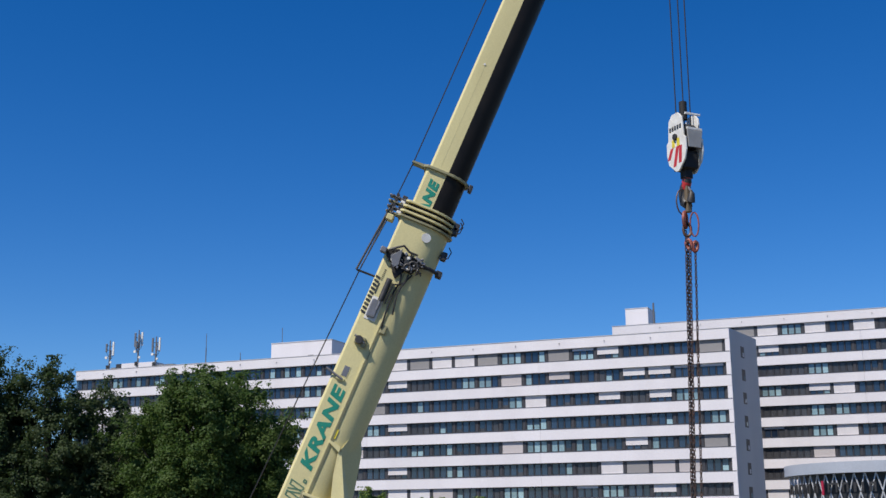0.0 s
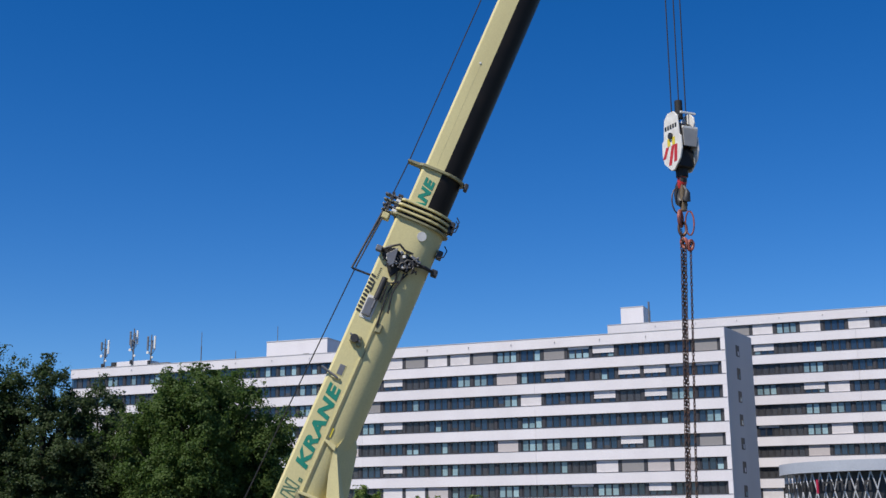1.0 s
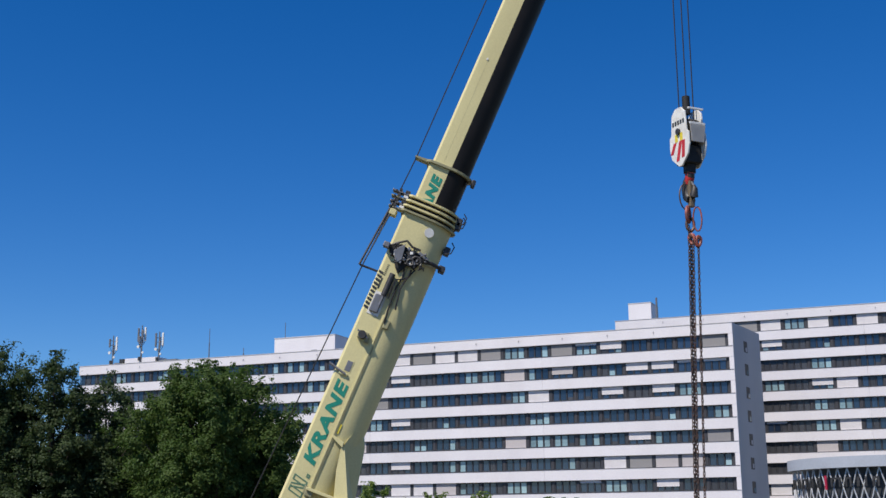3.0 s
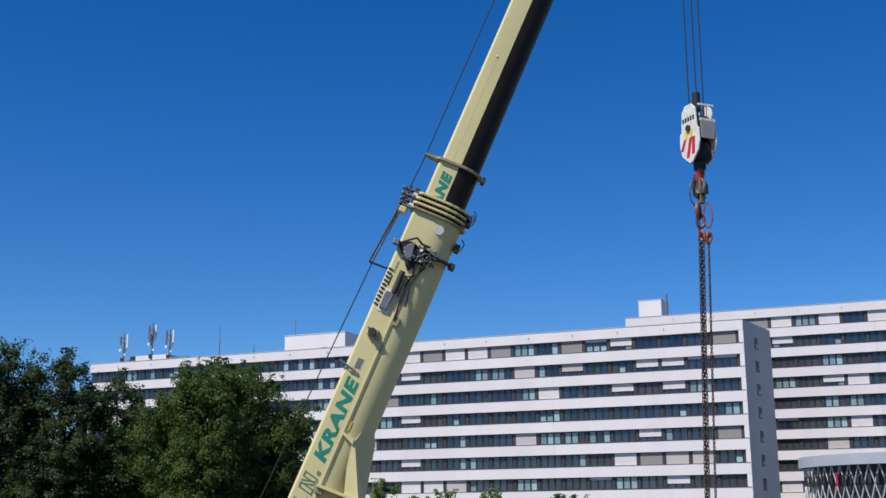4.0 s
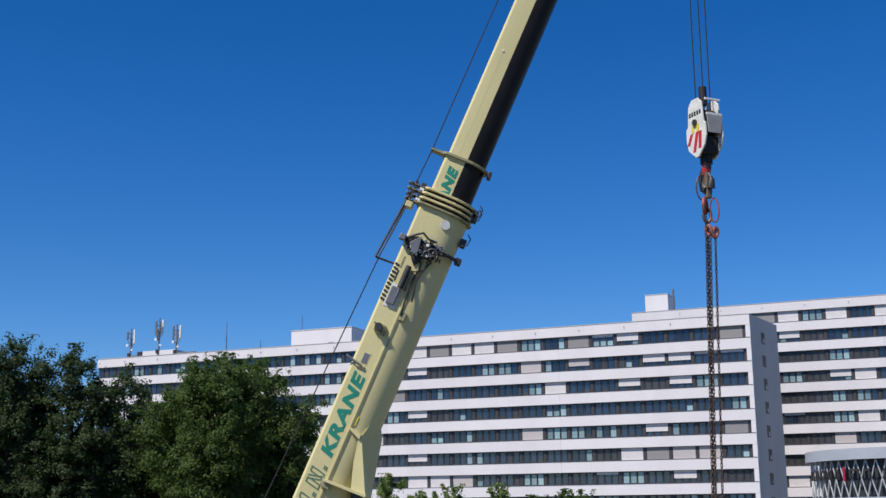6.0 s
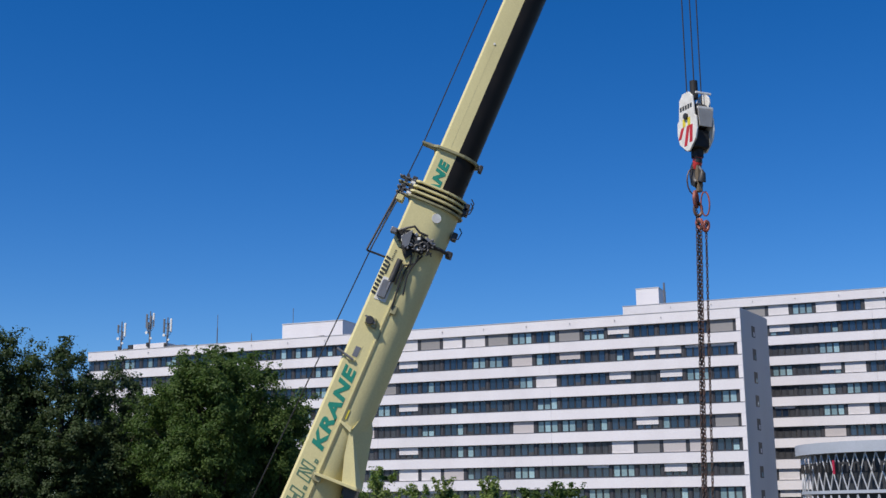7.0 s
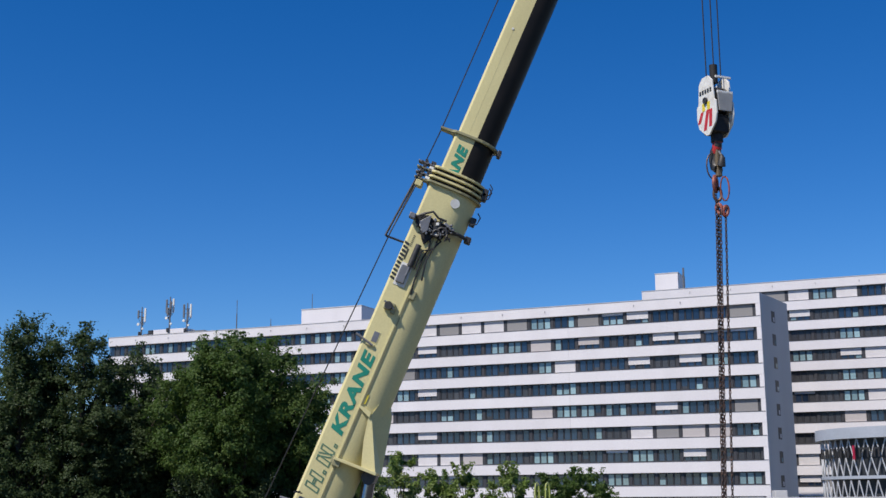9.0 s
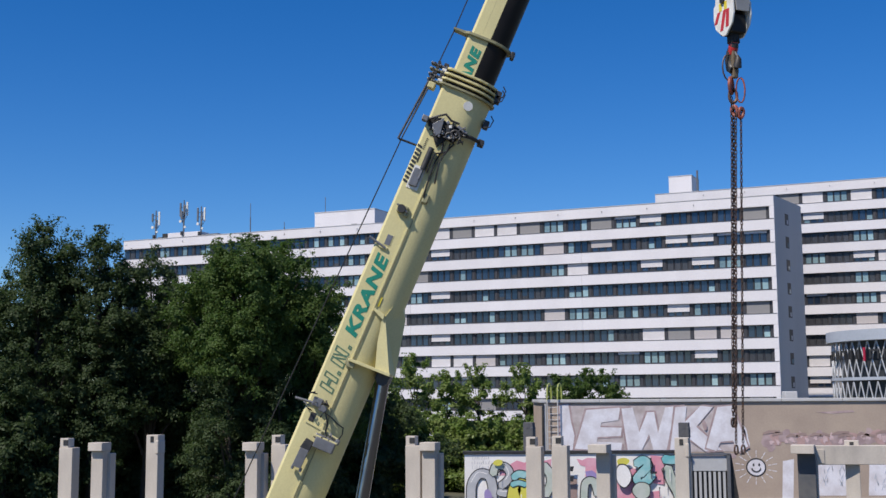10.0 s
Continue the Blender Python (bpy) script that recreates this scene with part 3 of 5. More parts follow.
part("bracket_plate", M().loft([[(-0.44, 0.12, q), (-0.40, -0.04, q), (-0.70, -0.02, q), (-0.66, 0.10, q)] for q in (0.64, 0.67)]), DARK, gear, bevel=0.006)
part("hose_reel", M().torus(pose(-0.62, -0.14, 0.66), 0.09, 0.03, 18, 8, 1.2), DARK, gear, smooth=True)
part("hose_reel", M().torus(pose(-0.72, -0.02, 0.68), 0.08, 0.028, 16, 8), DARK, gear, smooth=True)
part("clamp_bar", M().box((-0.45, -0.26, 0.64), (0.07, 0.30, 0.06), pose(-0.45, -0.26, 0, 0, 0, -18) @ pose(0.45, 0.26, 0)), GREY, gear, bevel=0.01)
rg = random.Random(3)
for i in range(22):
    n = rg.uniform(-0.38, 0.50)
    a = rg.uniform(-0.84, -0.36 - 0.10 * abs(n))
    part("fitting", M().box((a, n, 0.60 + rg.random() * 0.07), (rg.uniform(0.03, 0.09), rg.uniform(0.03, 0.08), 0.10), pose(a, n, 0, 0, 0, rg.random() * 60) @ pose(-a, -n, 0)), rg.choice([DARK, GREY, GREY, RUBBER, WHITE]), gear, bevel=0.01)
for i in range(20):
    n, th = rg.uniform(-0.40, 0.50), rg.random() * 3.1
    a = rg.uniform(-0.86, -0.38 - 0.10 * abs(n))
    ln, z = rg.uniform(0.04, 0.11), rg.uniform(0.62, 0.70)
    ca, sa = math.cos(th) * ln, math.sin(th) * ln
    part("pipe", M().tube([(a - ca, n - sa, z), (a, n, z + 0.03), (a + ca, n + sa, z - 0.02)], rg.uniform(0.010, 0.022), 8), rg.choice([DARK, RUBBER, GREY, GREY]), gear, smooth=True)
part("cross_bar", M().tube([(-0.60, -0.1, 0.62), (-0.52, -0.5, 0.52), (-0.50, -0.78, 0.20)], 0.05, 8), DARK, gear)
part("end_block", M().box((-0.50, -0.76, 0.15), (0.16, 0.16, 0.3)), DARK, gear, bevel=0.02)
HOSES = (
    ((-0.86, -0.11), (-1.08, -0.10), (-1.20, 0.06), (-1.24, 0.14), (-1.50, 0.15), (-1.76, 0.14)),
    ((-0.84, -0.20), (-1.00, -0.12), (-1.22, -0.06), (-1.46, -0.05), (-1.72, -0.10), (-1.94, -0.14)),
    ((-0.90, 0.06), (-1.12, 0.02), (-1.40, 0.06), (-1.70, 0.05), (-2.05, 0.02), (-2.36, -0.02)),
)
for line in HOSES:
    part("hose", M().tube([(a, n, 0.60 - 0.05 * math.sin(i * 1.3)) for i, (a, n) in enumerate(line)], 0.022, 6), RUBBER, crane, smooth=True)
part("ram", M().tube([(-1.14, 0.27, 0.60), (-1.72, 0.27, 0.60)], 0.075, 12), DARK, crane, "dark hydraulic ram", smooth=True)
part("ram_rod", M().tube([(-1.72, 0.27, 0.60), (-1.98, 0.27, 0.60)], 0.03, 10), GREY, crane, smooth=True)
part("valve_plate", M().box((-1.96, 0.35, 0.508), (0.60, 0.30, 0.012)), WHITE, crane)
part("valve_box", M().box((-1.96, 0.36, 0.55), (0.46, 0.22, 0.09)), GREY, crane, "grey valve box", bevel=0.02)
part("clamp", M().box((-2.36, -0.08, 0.52), (0.22, 0.14, 0.14)), OLIVE, crane, bevel=0.02)
for a, n in ((-0.01, -0.70), (0.70, -0.72), (0.80, -0.70)):
    part("side_clip", M().box((a, n, 0.1), (0.22, 0.14, 0.2)), DARK, crane, bevel=0.02)
    part("cable_loop", M().tube([(a - 0.1, n, 0.2), (a - 0.02, n - 0.12, 0.2), (a + 0.16, n - 0.14, 0.2), (a + 0.25, n - 0.04, 0.2)], 0.015, 6), RUBBER, crane)
# small pulley bracket
lugp = part("pulley_bracket", M().box((-2.82, 0.34, 0.56), (0.20, 0.26, 0.12)).box((-2.90, 0.22, 0.56), (0.14, 0.12, 0.16)), OLIVE, crane, bevel=0.02)
part("pulley", M().tube([(-2.82, 0.36, 0.62), (-2.82, 0.36, 0.72)], 0.10, 16), DARK, lugp, smooth=True)
part("lever", M().tube([(-2.75, 0.50, 0.68), (-2.86, 0.20, 0.68)], 0.025, 8), GREY, lugp)
part("hatch", M().box((-3.64, 0.37, 0.505), (0.26, 0.14, 0.02)), GREY, crane, "grey inspection hatch", bevel=0.005)
part("hatch_frame", M().box((-3.64, 0.37, 0.502), (0.30, 0.18, 0.012)), CREAM, crane)
part("side_rod", M().tube([(-3.74, 0.84, 0.55), (-3.86, 0.36, 0.55)], 0.03, 8), GREY, crane)
part("side_rod_foot", M().box((-3.86, 0.42, 0.53), (0.06, 0.22, 0.06)), CREAM, crane, bevel=0.01)
part("warning_sticker", M().box((-5.12, -0.02, 0.503), (0.24, 0.07, 0.006)), YELLOW, crane)

# gusset box that takes the luffing ram
part("gusset", M().loft([
    [(-4.80, -0.42, 0.30), (-4.80, -0.50, 0.0), (-4.80, -0.42, -0.30), (-4.80, -0.36, 0.0)],
    [(-5.40, -0.29, 0.50), (-5.28, -0.74, 0.0), (-5.40, -0.29, -0.50), (-5.40, -0.24, 0.0)],
    [(-6.64, -0.90, 0.52), (-6.64, -1.04, 0.0), (-6.64, -0.90, -0.52), (-6.64, -0.60, 0.0)]]), CREAM, crane, bevel=0.008)
for sd in (1, -1):   # cheek fins on both sides of the box
    part("gusset_fin", M().loft([[(-5.38, -0.22, q * sd), (-5.45, -0.32, q * sd), (-6.64, -0.93, (q + 0.05) * sd), (-6.64, -0.56, (q + 0.05) * sd), (-6.05, -0.36, q * sd)] for q in (0.49, 0.53)]), CREAM, crane, bevel=0.005)
    part("gusset_rib", M().loft([[(-5.30, 0.05, q * sd), (-5.36, 0.05, q * sd), (-5.50, -0.28, q * sd), (-5.36, -0.27, q * sd)] for q in (0.46, 0.58)]), CREAM, crane, bevel=0.005)
part("gusset_foot", M().loft([[(-6.66, 0.12, q), (-6.73, 0.12, q), (-6.70, -0.96, q), (-6.62, -0.96, q)] for q in (-0.66, 0.70)]), CREAM, crane, bevel=0.01)
part("foot_hook", M().box((-6.80, 0.02, 0.58), (0.14, 0.20, 0.10)).box((-6.74, 0.14, 0.56), (0.20, 0.07, 0.08)), OLIVE, crane, bevel=0.02)
part("pin_housing", M().box((-6.80, -0.80, 0.0), (0.20, 0.34, 0.86)), DARK, crane, bevel=0.03)
part("ram_pin", M().tube([(-6.83, -0.82, -0.5), (-6.83, -0.82, 0.5)], 0.15, 16), DARK, crane, smooth=True)


def bl(a, n, s=0.0):
    return (a, n, s)


part("luffing_rod", M().tube([bl(-6.85, -0.80), bl(-9.9, -1.51)], 0.165, 28), CHROME, crane, "polished chrome luffing ram rod", smooth=True)
part("luffing_barrel", M().tube([bl(-9.9, -1.50), bl(-13.2, -2.28)], 0.31, 28), CREAM, crane, smooth=True)
# lower gear
low = part("winch_bracket", M().box((-8.80, -0.16, 0.63), (0.26, 0.50, 0.26)).box((-8.64, -0.14, 0.60), (0.08, 0.54, 0.16)).box((-8.62, -0.42, 0.60), (0.14, 0.10, 0.20)), GREY, crane, "grey steel rope bracket", bevel=0.02)
part("bracket_lip", M().box((-8.655, -0.14, 0.70), (0.04, 0.60, 0.05)), CREAM, low, bevel=0.01)
part("bracket_arm", M().loft([[(-8.84, 0.10, q), (-8.80, 0.30, q), (-9.06, 0.36, q), (-9.10, 0.12, q)] for q in (0.58, 0.68)]), DARK, low, bevel=0.01)
part("bracket_plate", M().loft([[(-9.06, 0.34, q), (-9.06, 0.12, q), (-9.52, 0.14, q), (-9.54, 0.36, q)] for q in (0.66, 0.72)]), GREY, low, bevel=0.01)
for q in (0.14, 0.34):
    part("bracket_lug", M().box((-9.56, q, 0.62), (0.10, 0.06, 0.12)), GREY, low, bevel=0.01)
part("cable", M().tube([(-8.10, 0.08, 0.60), (-8.14, -0.08, 0.62), (-8.22, -0.24, 0.58), (-8.26, -0.40, 0.46), (-8.42, -0.44, 0.44), (-8.62, -0.40, 0.52)], 0.016, 6), RUBBER, low, smooth=True)
part("side_rod", M().tube([(-8.03, 0.95, 0.55), (-7.95, 0.30, 0.55)], 0.03, 8), GREY, crane)
part("pulley_bracket", M().box((-7.93, 0.40, 0.58), (0.22, 0.24, 0.14)).box((-8.02, 0.22, 0.58), (0.16, 0.2, 0.12)), GREY, crane, bevel=0.02)
part("hatch", M().box((-8.30, 0.39, 0.505), (0.22, 0.13, 0.02)), DARK, crane, bevel=0.005)
part("rib", M().loft([[(-8.43, 0.50, q), (-8.47, 0.50, q), (-8.57, -0.40, q), (-8.53, -0.40, q)] for q in (0.50, 0.53)]), CREAM, crane)

rl = random.Random(12)
for i in range(16):
    a0, n0 = ((-7.95, 0.36), (-8.72, -0.05))[i % 2]
    a, n, th = a0 + rl.uniform(-0.2, 0.2), n0 + rl.uniform(-0.22, 0.26), rl.random() * 3.1
    ln = rl.uniform(0.05, 0.13)
    part("pipe", M().tube([(a - math.cos(th) * ln, n - math.sin(th) * ln, 0.66), (a, n, 0.72), (a + math.cos(th) * ln, n + math.sin(th) * ln, 0.60)], rl.uniform(0.012, 0.03), 8), rl.choice([DARK, GREY, GREY, RUBBER]), crane, smooth=True)
part("hose", M().tube([(-7.98, 0.22, 0.62), (-8.12, 0.10, 0.60), (-8.30, -0.02, 0.58), (-8.52, -0.06, 0.56), (-8.62, -0.14, 0.58)], 0.02, 6), RUBBER, crane, smooth=True)

# superstructure and carrier, upright under the boom
INV = BM.inverted()


def upright(name, m, material, label="", bevel=0.03, smooth=False):
    ob = part(name, m, material, crane, label, smooth, bevel)
    ob.matrix_local = INV
    return ob


upright("slew_platform", M().box((-6.2, 30.0, 0.55), (6.4, 2.6, 0.5)), CREAM)
upright("boom_cheek", M().box((-5.4, 29.3, 0.95), (1.3, 0.1, 1.3)), CREAM)
upright("boom_cheek", M().box((-5.4, 30.7, 0.95), (1.3, 0.1, 1.3)), CREAM)
upright("counterweight", M().box((-9.0, 30.0, 1.1), (1.0, 2.8, 1.6)), GREY)
upright("operator_cab", M().box((-3.4, 31.9, 1.0), (1.8, 0.9, 1.7)), CREAM)
upright("carrier_frame", M().box((-4.6, 30.0, -0.05), (13.0, 2.6, 0.5)), CREAM)
for x in (-10.0, -8.3, -2.5, -0.9, 0.8):
    for y in (28.9, 31.1):
        upright("wheel", M().tube([(x, y - 0.2, GZ + 0.7), (x, y + 0.2, GZ + 0.7)], 0.7, 24), TYRE, smooth=True, bevel=0)
for x in (-8.9, 0.1):
    for y in (26.5, 33.5):
        upright("outrigger", M().box((x + 0.8, (y + 30) / 2, -0.05), (0.35, abs(y - 30), 0.3)).box((x + 0.8, y, -0.6), (0.3, 0.3, 1.0)).box((x + 0.8, y, GZ + 0.04), (0.8, 0.8, 0.08)), CREAM)

# ================= hook block and chains =================
HX, HY = 6.32, 30.0
HS = Matrix.Diagonal((0.9, 0.95, 0.94, 1))
hook = thing("hook_block", "white crane hook block with red warning stripes hanging on ropes", "crane hook", pose(HX, HY, 14.75, 0, 0, -65) @ HS)
HZ = 14.75
cheek = [(-0.14, 0.84), (0.14, 0.84), (0.31, 0.68), (0.37, 0.12), (0.45, 0.06), (0.46, -0.30), (0.38, -0.54), (0.08, -0.82), (-0.06, -0.82), (-0.38, -0.56), (-0.46, -0.28), (-0.45, 0.06), (-0.37, 0.12), (-0.31, 0.68)]
for y in (-0.27, 0.27):
    ck = part("cheek_plate", M().loft([[(x, y - 0.025, z) for x, z in cheek], [(x, y + 0.025, z) for x, z in cheek]]), WHITE, hook, "chipped white cheek plate", bevel=0.012)
    if y < 0:
        for i in range(3):
            x = -0.36 + i * 0.26
            lo = (-0.42, -0.66, -0.60)[i]
            part("stripe", M().loft([[(x - 0.07, yy, lo), (x + 0.07, yy, lo), (x + 0.24 - 0.12 * (i == 2), yy, -0.12), (x + 0.10 - 0.12 * (i == 2), yy, -0.12)] for yy in (-0.300, -0.296)]), RED, ck)
        part("hub_cap", M().tube([(0, -0.30, 0.16), (0, -0.35, 0.16)], 0.09, 16), DARK, ck, smooth=True)
        for x in (-0.17, 0.06):
            part("sticker", M().box((x + 0.05, -0.299, 0.0), (0.13, 0.006, 0.22)), YELLOW, ck)
        for i in range(5):
            part("maker_mark", M().box((-0.24 + i * 0.12, -0.299, 0.42), (0.08, 0.006, 0.12)), BLACK, ck)
for i in range(3):
    part("sheave", M().tube([(0, -0.17 + i * 0.14, 0.16), (0, -0.09 + i * 0.14, 0.16)], 0.40, 28), DARK, hook, smooth=True)
part("side_bar", M().box((0.47, 0.0, 0.30), (0.05, 0.50, 0.07)), WHITE, hook, bevel=0.01)
part("side_plate", M().loft([[(0.47, -0.25, 0.26), (0.50, -0.25, 0.26), (0.47, -0.20, -0.22), (0.44, -0.20, -0.22)], [(0.47, 0.25, 0.26), (0.50, 0.25, 0.26), (0.47, 0.20, -0.22), (0.44, 0.20, -0.22)]]), mat("dusty_grey_paint", (0.40, 0.39, 0.37), 0.5), hook, "dusty grey guard plate", bevel=0.01)
part("side_bar", M().box((0.42, 0.0, 0.74), (0.05, 0.5, 0.06)), WHITE, hook, bevel=0.01)
part("weight", M().box((0.0, 0.0, -0.50), (0.55, 0.46, 0.50)), RUBBER, hook, bevel=0.03)
part("swivel", M().tube([(0, 0, -0.72), (0, 0, -0.98)], 0.17, 16), RUBBER, hook, smooth=True)
part("rope_socket", M().tube([(0, 0, 1.22), (0, 0, 0.70)], 0.11, 12), RUBBER, hook, smooth=True)
hk = [(0, -0.95), (0.0, -1.08), (-0.14, -1.22), (-0.22, -1.42), (-0.17, -1.64), (0.0, -1.74), (0.17, -1.66), (0.24, -1.46), (0.21, -1.36)]
part("hook", M().tube([(x * 0.8, 0, z) for x, z in hk], [0.13, 0.13, 0.14, 0.15, 0.15, 0.14, 0.12, 0.08, 0.03], 12), DARK, hook, "worn dark forged hook", smooth=True)
part("hook_neck", M().tube([(0, 0, -0.98), (-0.02, 0, -1.12), (-0.10, 0, -1.26)], [0.13, 0.135, 0.13], 12), RED, hook, "red painted hook neck", smooth=True)
part("safety_latch", M().tube([(-0.04, 0.0, -1.12), (0.17, 0.0, -1.40)], 0.03, 8), GREY, hook)
part("hook_plate", M().box((0.0, 0.0, -1.52), (0.14, 0.16, 0.86)), mat("worn_brown_steel", (0.17, 0.13, 0.08), 0.5), hook, bevel=0.03)
for i, (x, y) in enumerate(((-0.20, -0.1), (0.02, 0.0), (0.16, 0.12))):
    part("hoist_rope", M().tube([(x, y, 0.2), (x * 1.0, y, 0.8), (x * 1.15, y, 11.0)], 0.018, 6), ROPE, hook)

sling = thing("chain_sling", "rusty four-leg chain sling with orange links on the hook", "chain", pose(HX, HY, HZ))


def link_ring(m, w, h, r):
    """A long oval link standing in its own x-z plane."""
    pts = [(math.cos(2 * math.pi * i / 14) * w, 0, math.sin(2 * math.pi * i / 14) * h) for i in range(15)]
    q = M()
    q.tube([m @ Vector(p) for p in pts], r, 6)
    return q


part("master_link", link_ring(pose(-0.14, 0, -1.55, 0, 0, 20), 0.18, 0.34, 0.020), CHAIN, sling, smooth=True)
part("master_link", link_ring(pose(0.12, -0.05, -2.15, 0, 0, -25), 0.11, 0.32, 0.022), ORANGE, sling, smooth=True)
part("shackle", link_ring(pose(-0.10, 0, -2.02, 0, 0, 60), 0.12, 0.20, 0.05), ORANGE, sling, "orange-red shackle", smooth=True)
part("shackle", link_ring(pose(-0.06, 0, -2.28, 0, 0, 10), 0.10, 0.18, 0.04), CHAIN, sling, smooth=True)
part("clevis", link_ring(pose(0.12, 0, -2.72, 0, 12, 20), 0.07, 0.13, 0.045), ORANGE, sling, "orange clevis", smooth=True)
part("clevis", link_ring(pose(-0.04, 0, -2.66, 0, -10, -30), 0.07, 0.13, 0.045), ORANGE, sling, smooth=True)
part("pin", M().tube([(-0.08, 0, -2.60), (0.16, 0, -2.64)], 0.04, 8), CHAIN, sling, smooth=True)


def chain(x0, y0, z0, x1, y1, z1, seed):
    m = M()
    rng = random.Random(seed)
    p0, p1 = Vector((x0, y0, z0)), Vector((x1, y1, z1))
    n = int((p1 - p0).length / 0.088)
    for i in range(n):
        p = p0.lerp(p1, i / n)
        yaw = 45 + 90 * (i % 2) + rng.uniform(-14, 14)
        r = pose(*p, rng.uniform(-4, 4), rng.uniform(-4, 4), yaw)
        pts = [(math.copysign(0.026, math.cos(a)) * abs(math.cos(a)) ** 0.7, 0, math.sin(a) * 0.066) for a in [2 * math.pi * j / 8 for j in range(9)]]
        m.tube([r @ Vector(q) for q in pts], 0.0115, 4)
    return m


LEGS = ((-0.10, 0.0, -2.35, -0.34, 0.0, -10.25, 1), (-0.04, 0.06, -2.45, -0.28, 0.06, -10.25, 2), (-0.02, -0.06, -2.75, -0.30, -0.06, -10.9, 5), (0.12, 0.0, -2.75, -0.12, 0.0, -10.9, 3))
for leg in LEGS:
    part("chain_leg", chain(*leg), CHAIN, sling)
    part("end_hook", link_ring(pose(leg[3], leg[4], leg[5] - 0.12, 0, 0, 25), 0.05, 0.11, 0.024), CHAIN, sling, "rusty sling hook")


# ================= trees =================
def leaf_mesh(name, pts, dirs, sizes, material, rng):
    """Many small bent leaves, two triangles each."""
    n = len(pts)
    d = dirs + rng.normal(0, 0.55, (n, 3))
    d /= np.linalg.norm(d, axis=1)[:, None] + 1e-9
    a = np.cross(d, rng.normal(0, 1, (n, 3)))
    a /= np.linalg.norm(a, axis=1)[:, None] + 1e-9
    b = np.cross(d, a)
    s = sizes[:, None]
    v = np.stack([pts - a * s, pts - b * s * 0.55 + d * s * 0.12, pts + a * s, pts + b * s * 0.55 + d * s * 0.12], 1).reshape(-1, 3)
    me = bpy.data.meshes.new(name)
    me.vertices.add(4 * n)
    me.vertices.foreach_set("co", v.ravel().astype(np.float32))
    me.loops.add(4 * n)
    me.loops.foreach_set("vertex_index", np.arange(4 * n, dtype=np.int32))
    me.polygons.add(n)
    me.polygons.foreach_set("loop_start", np.arange(0, 4 * n, 4, dtype=np.int32))
    me.polygons.foreach_set("loop_total", np.full(n, 4, dtype=np.int32))
    me.materials.append(material)
    me.update(calc_edges=True)
    return me


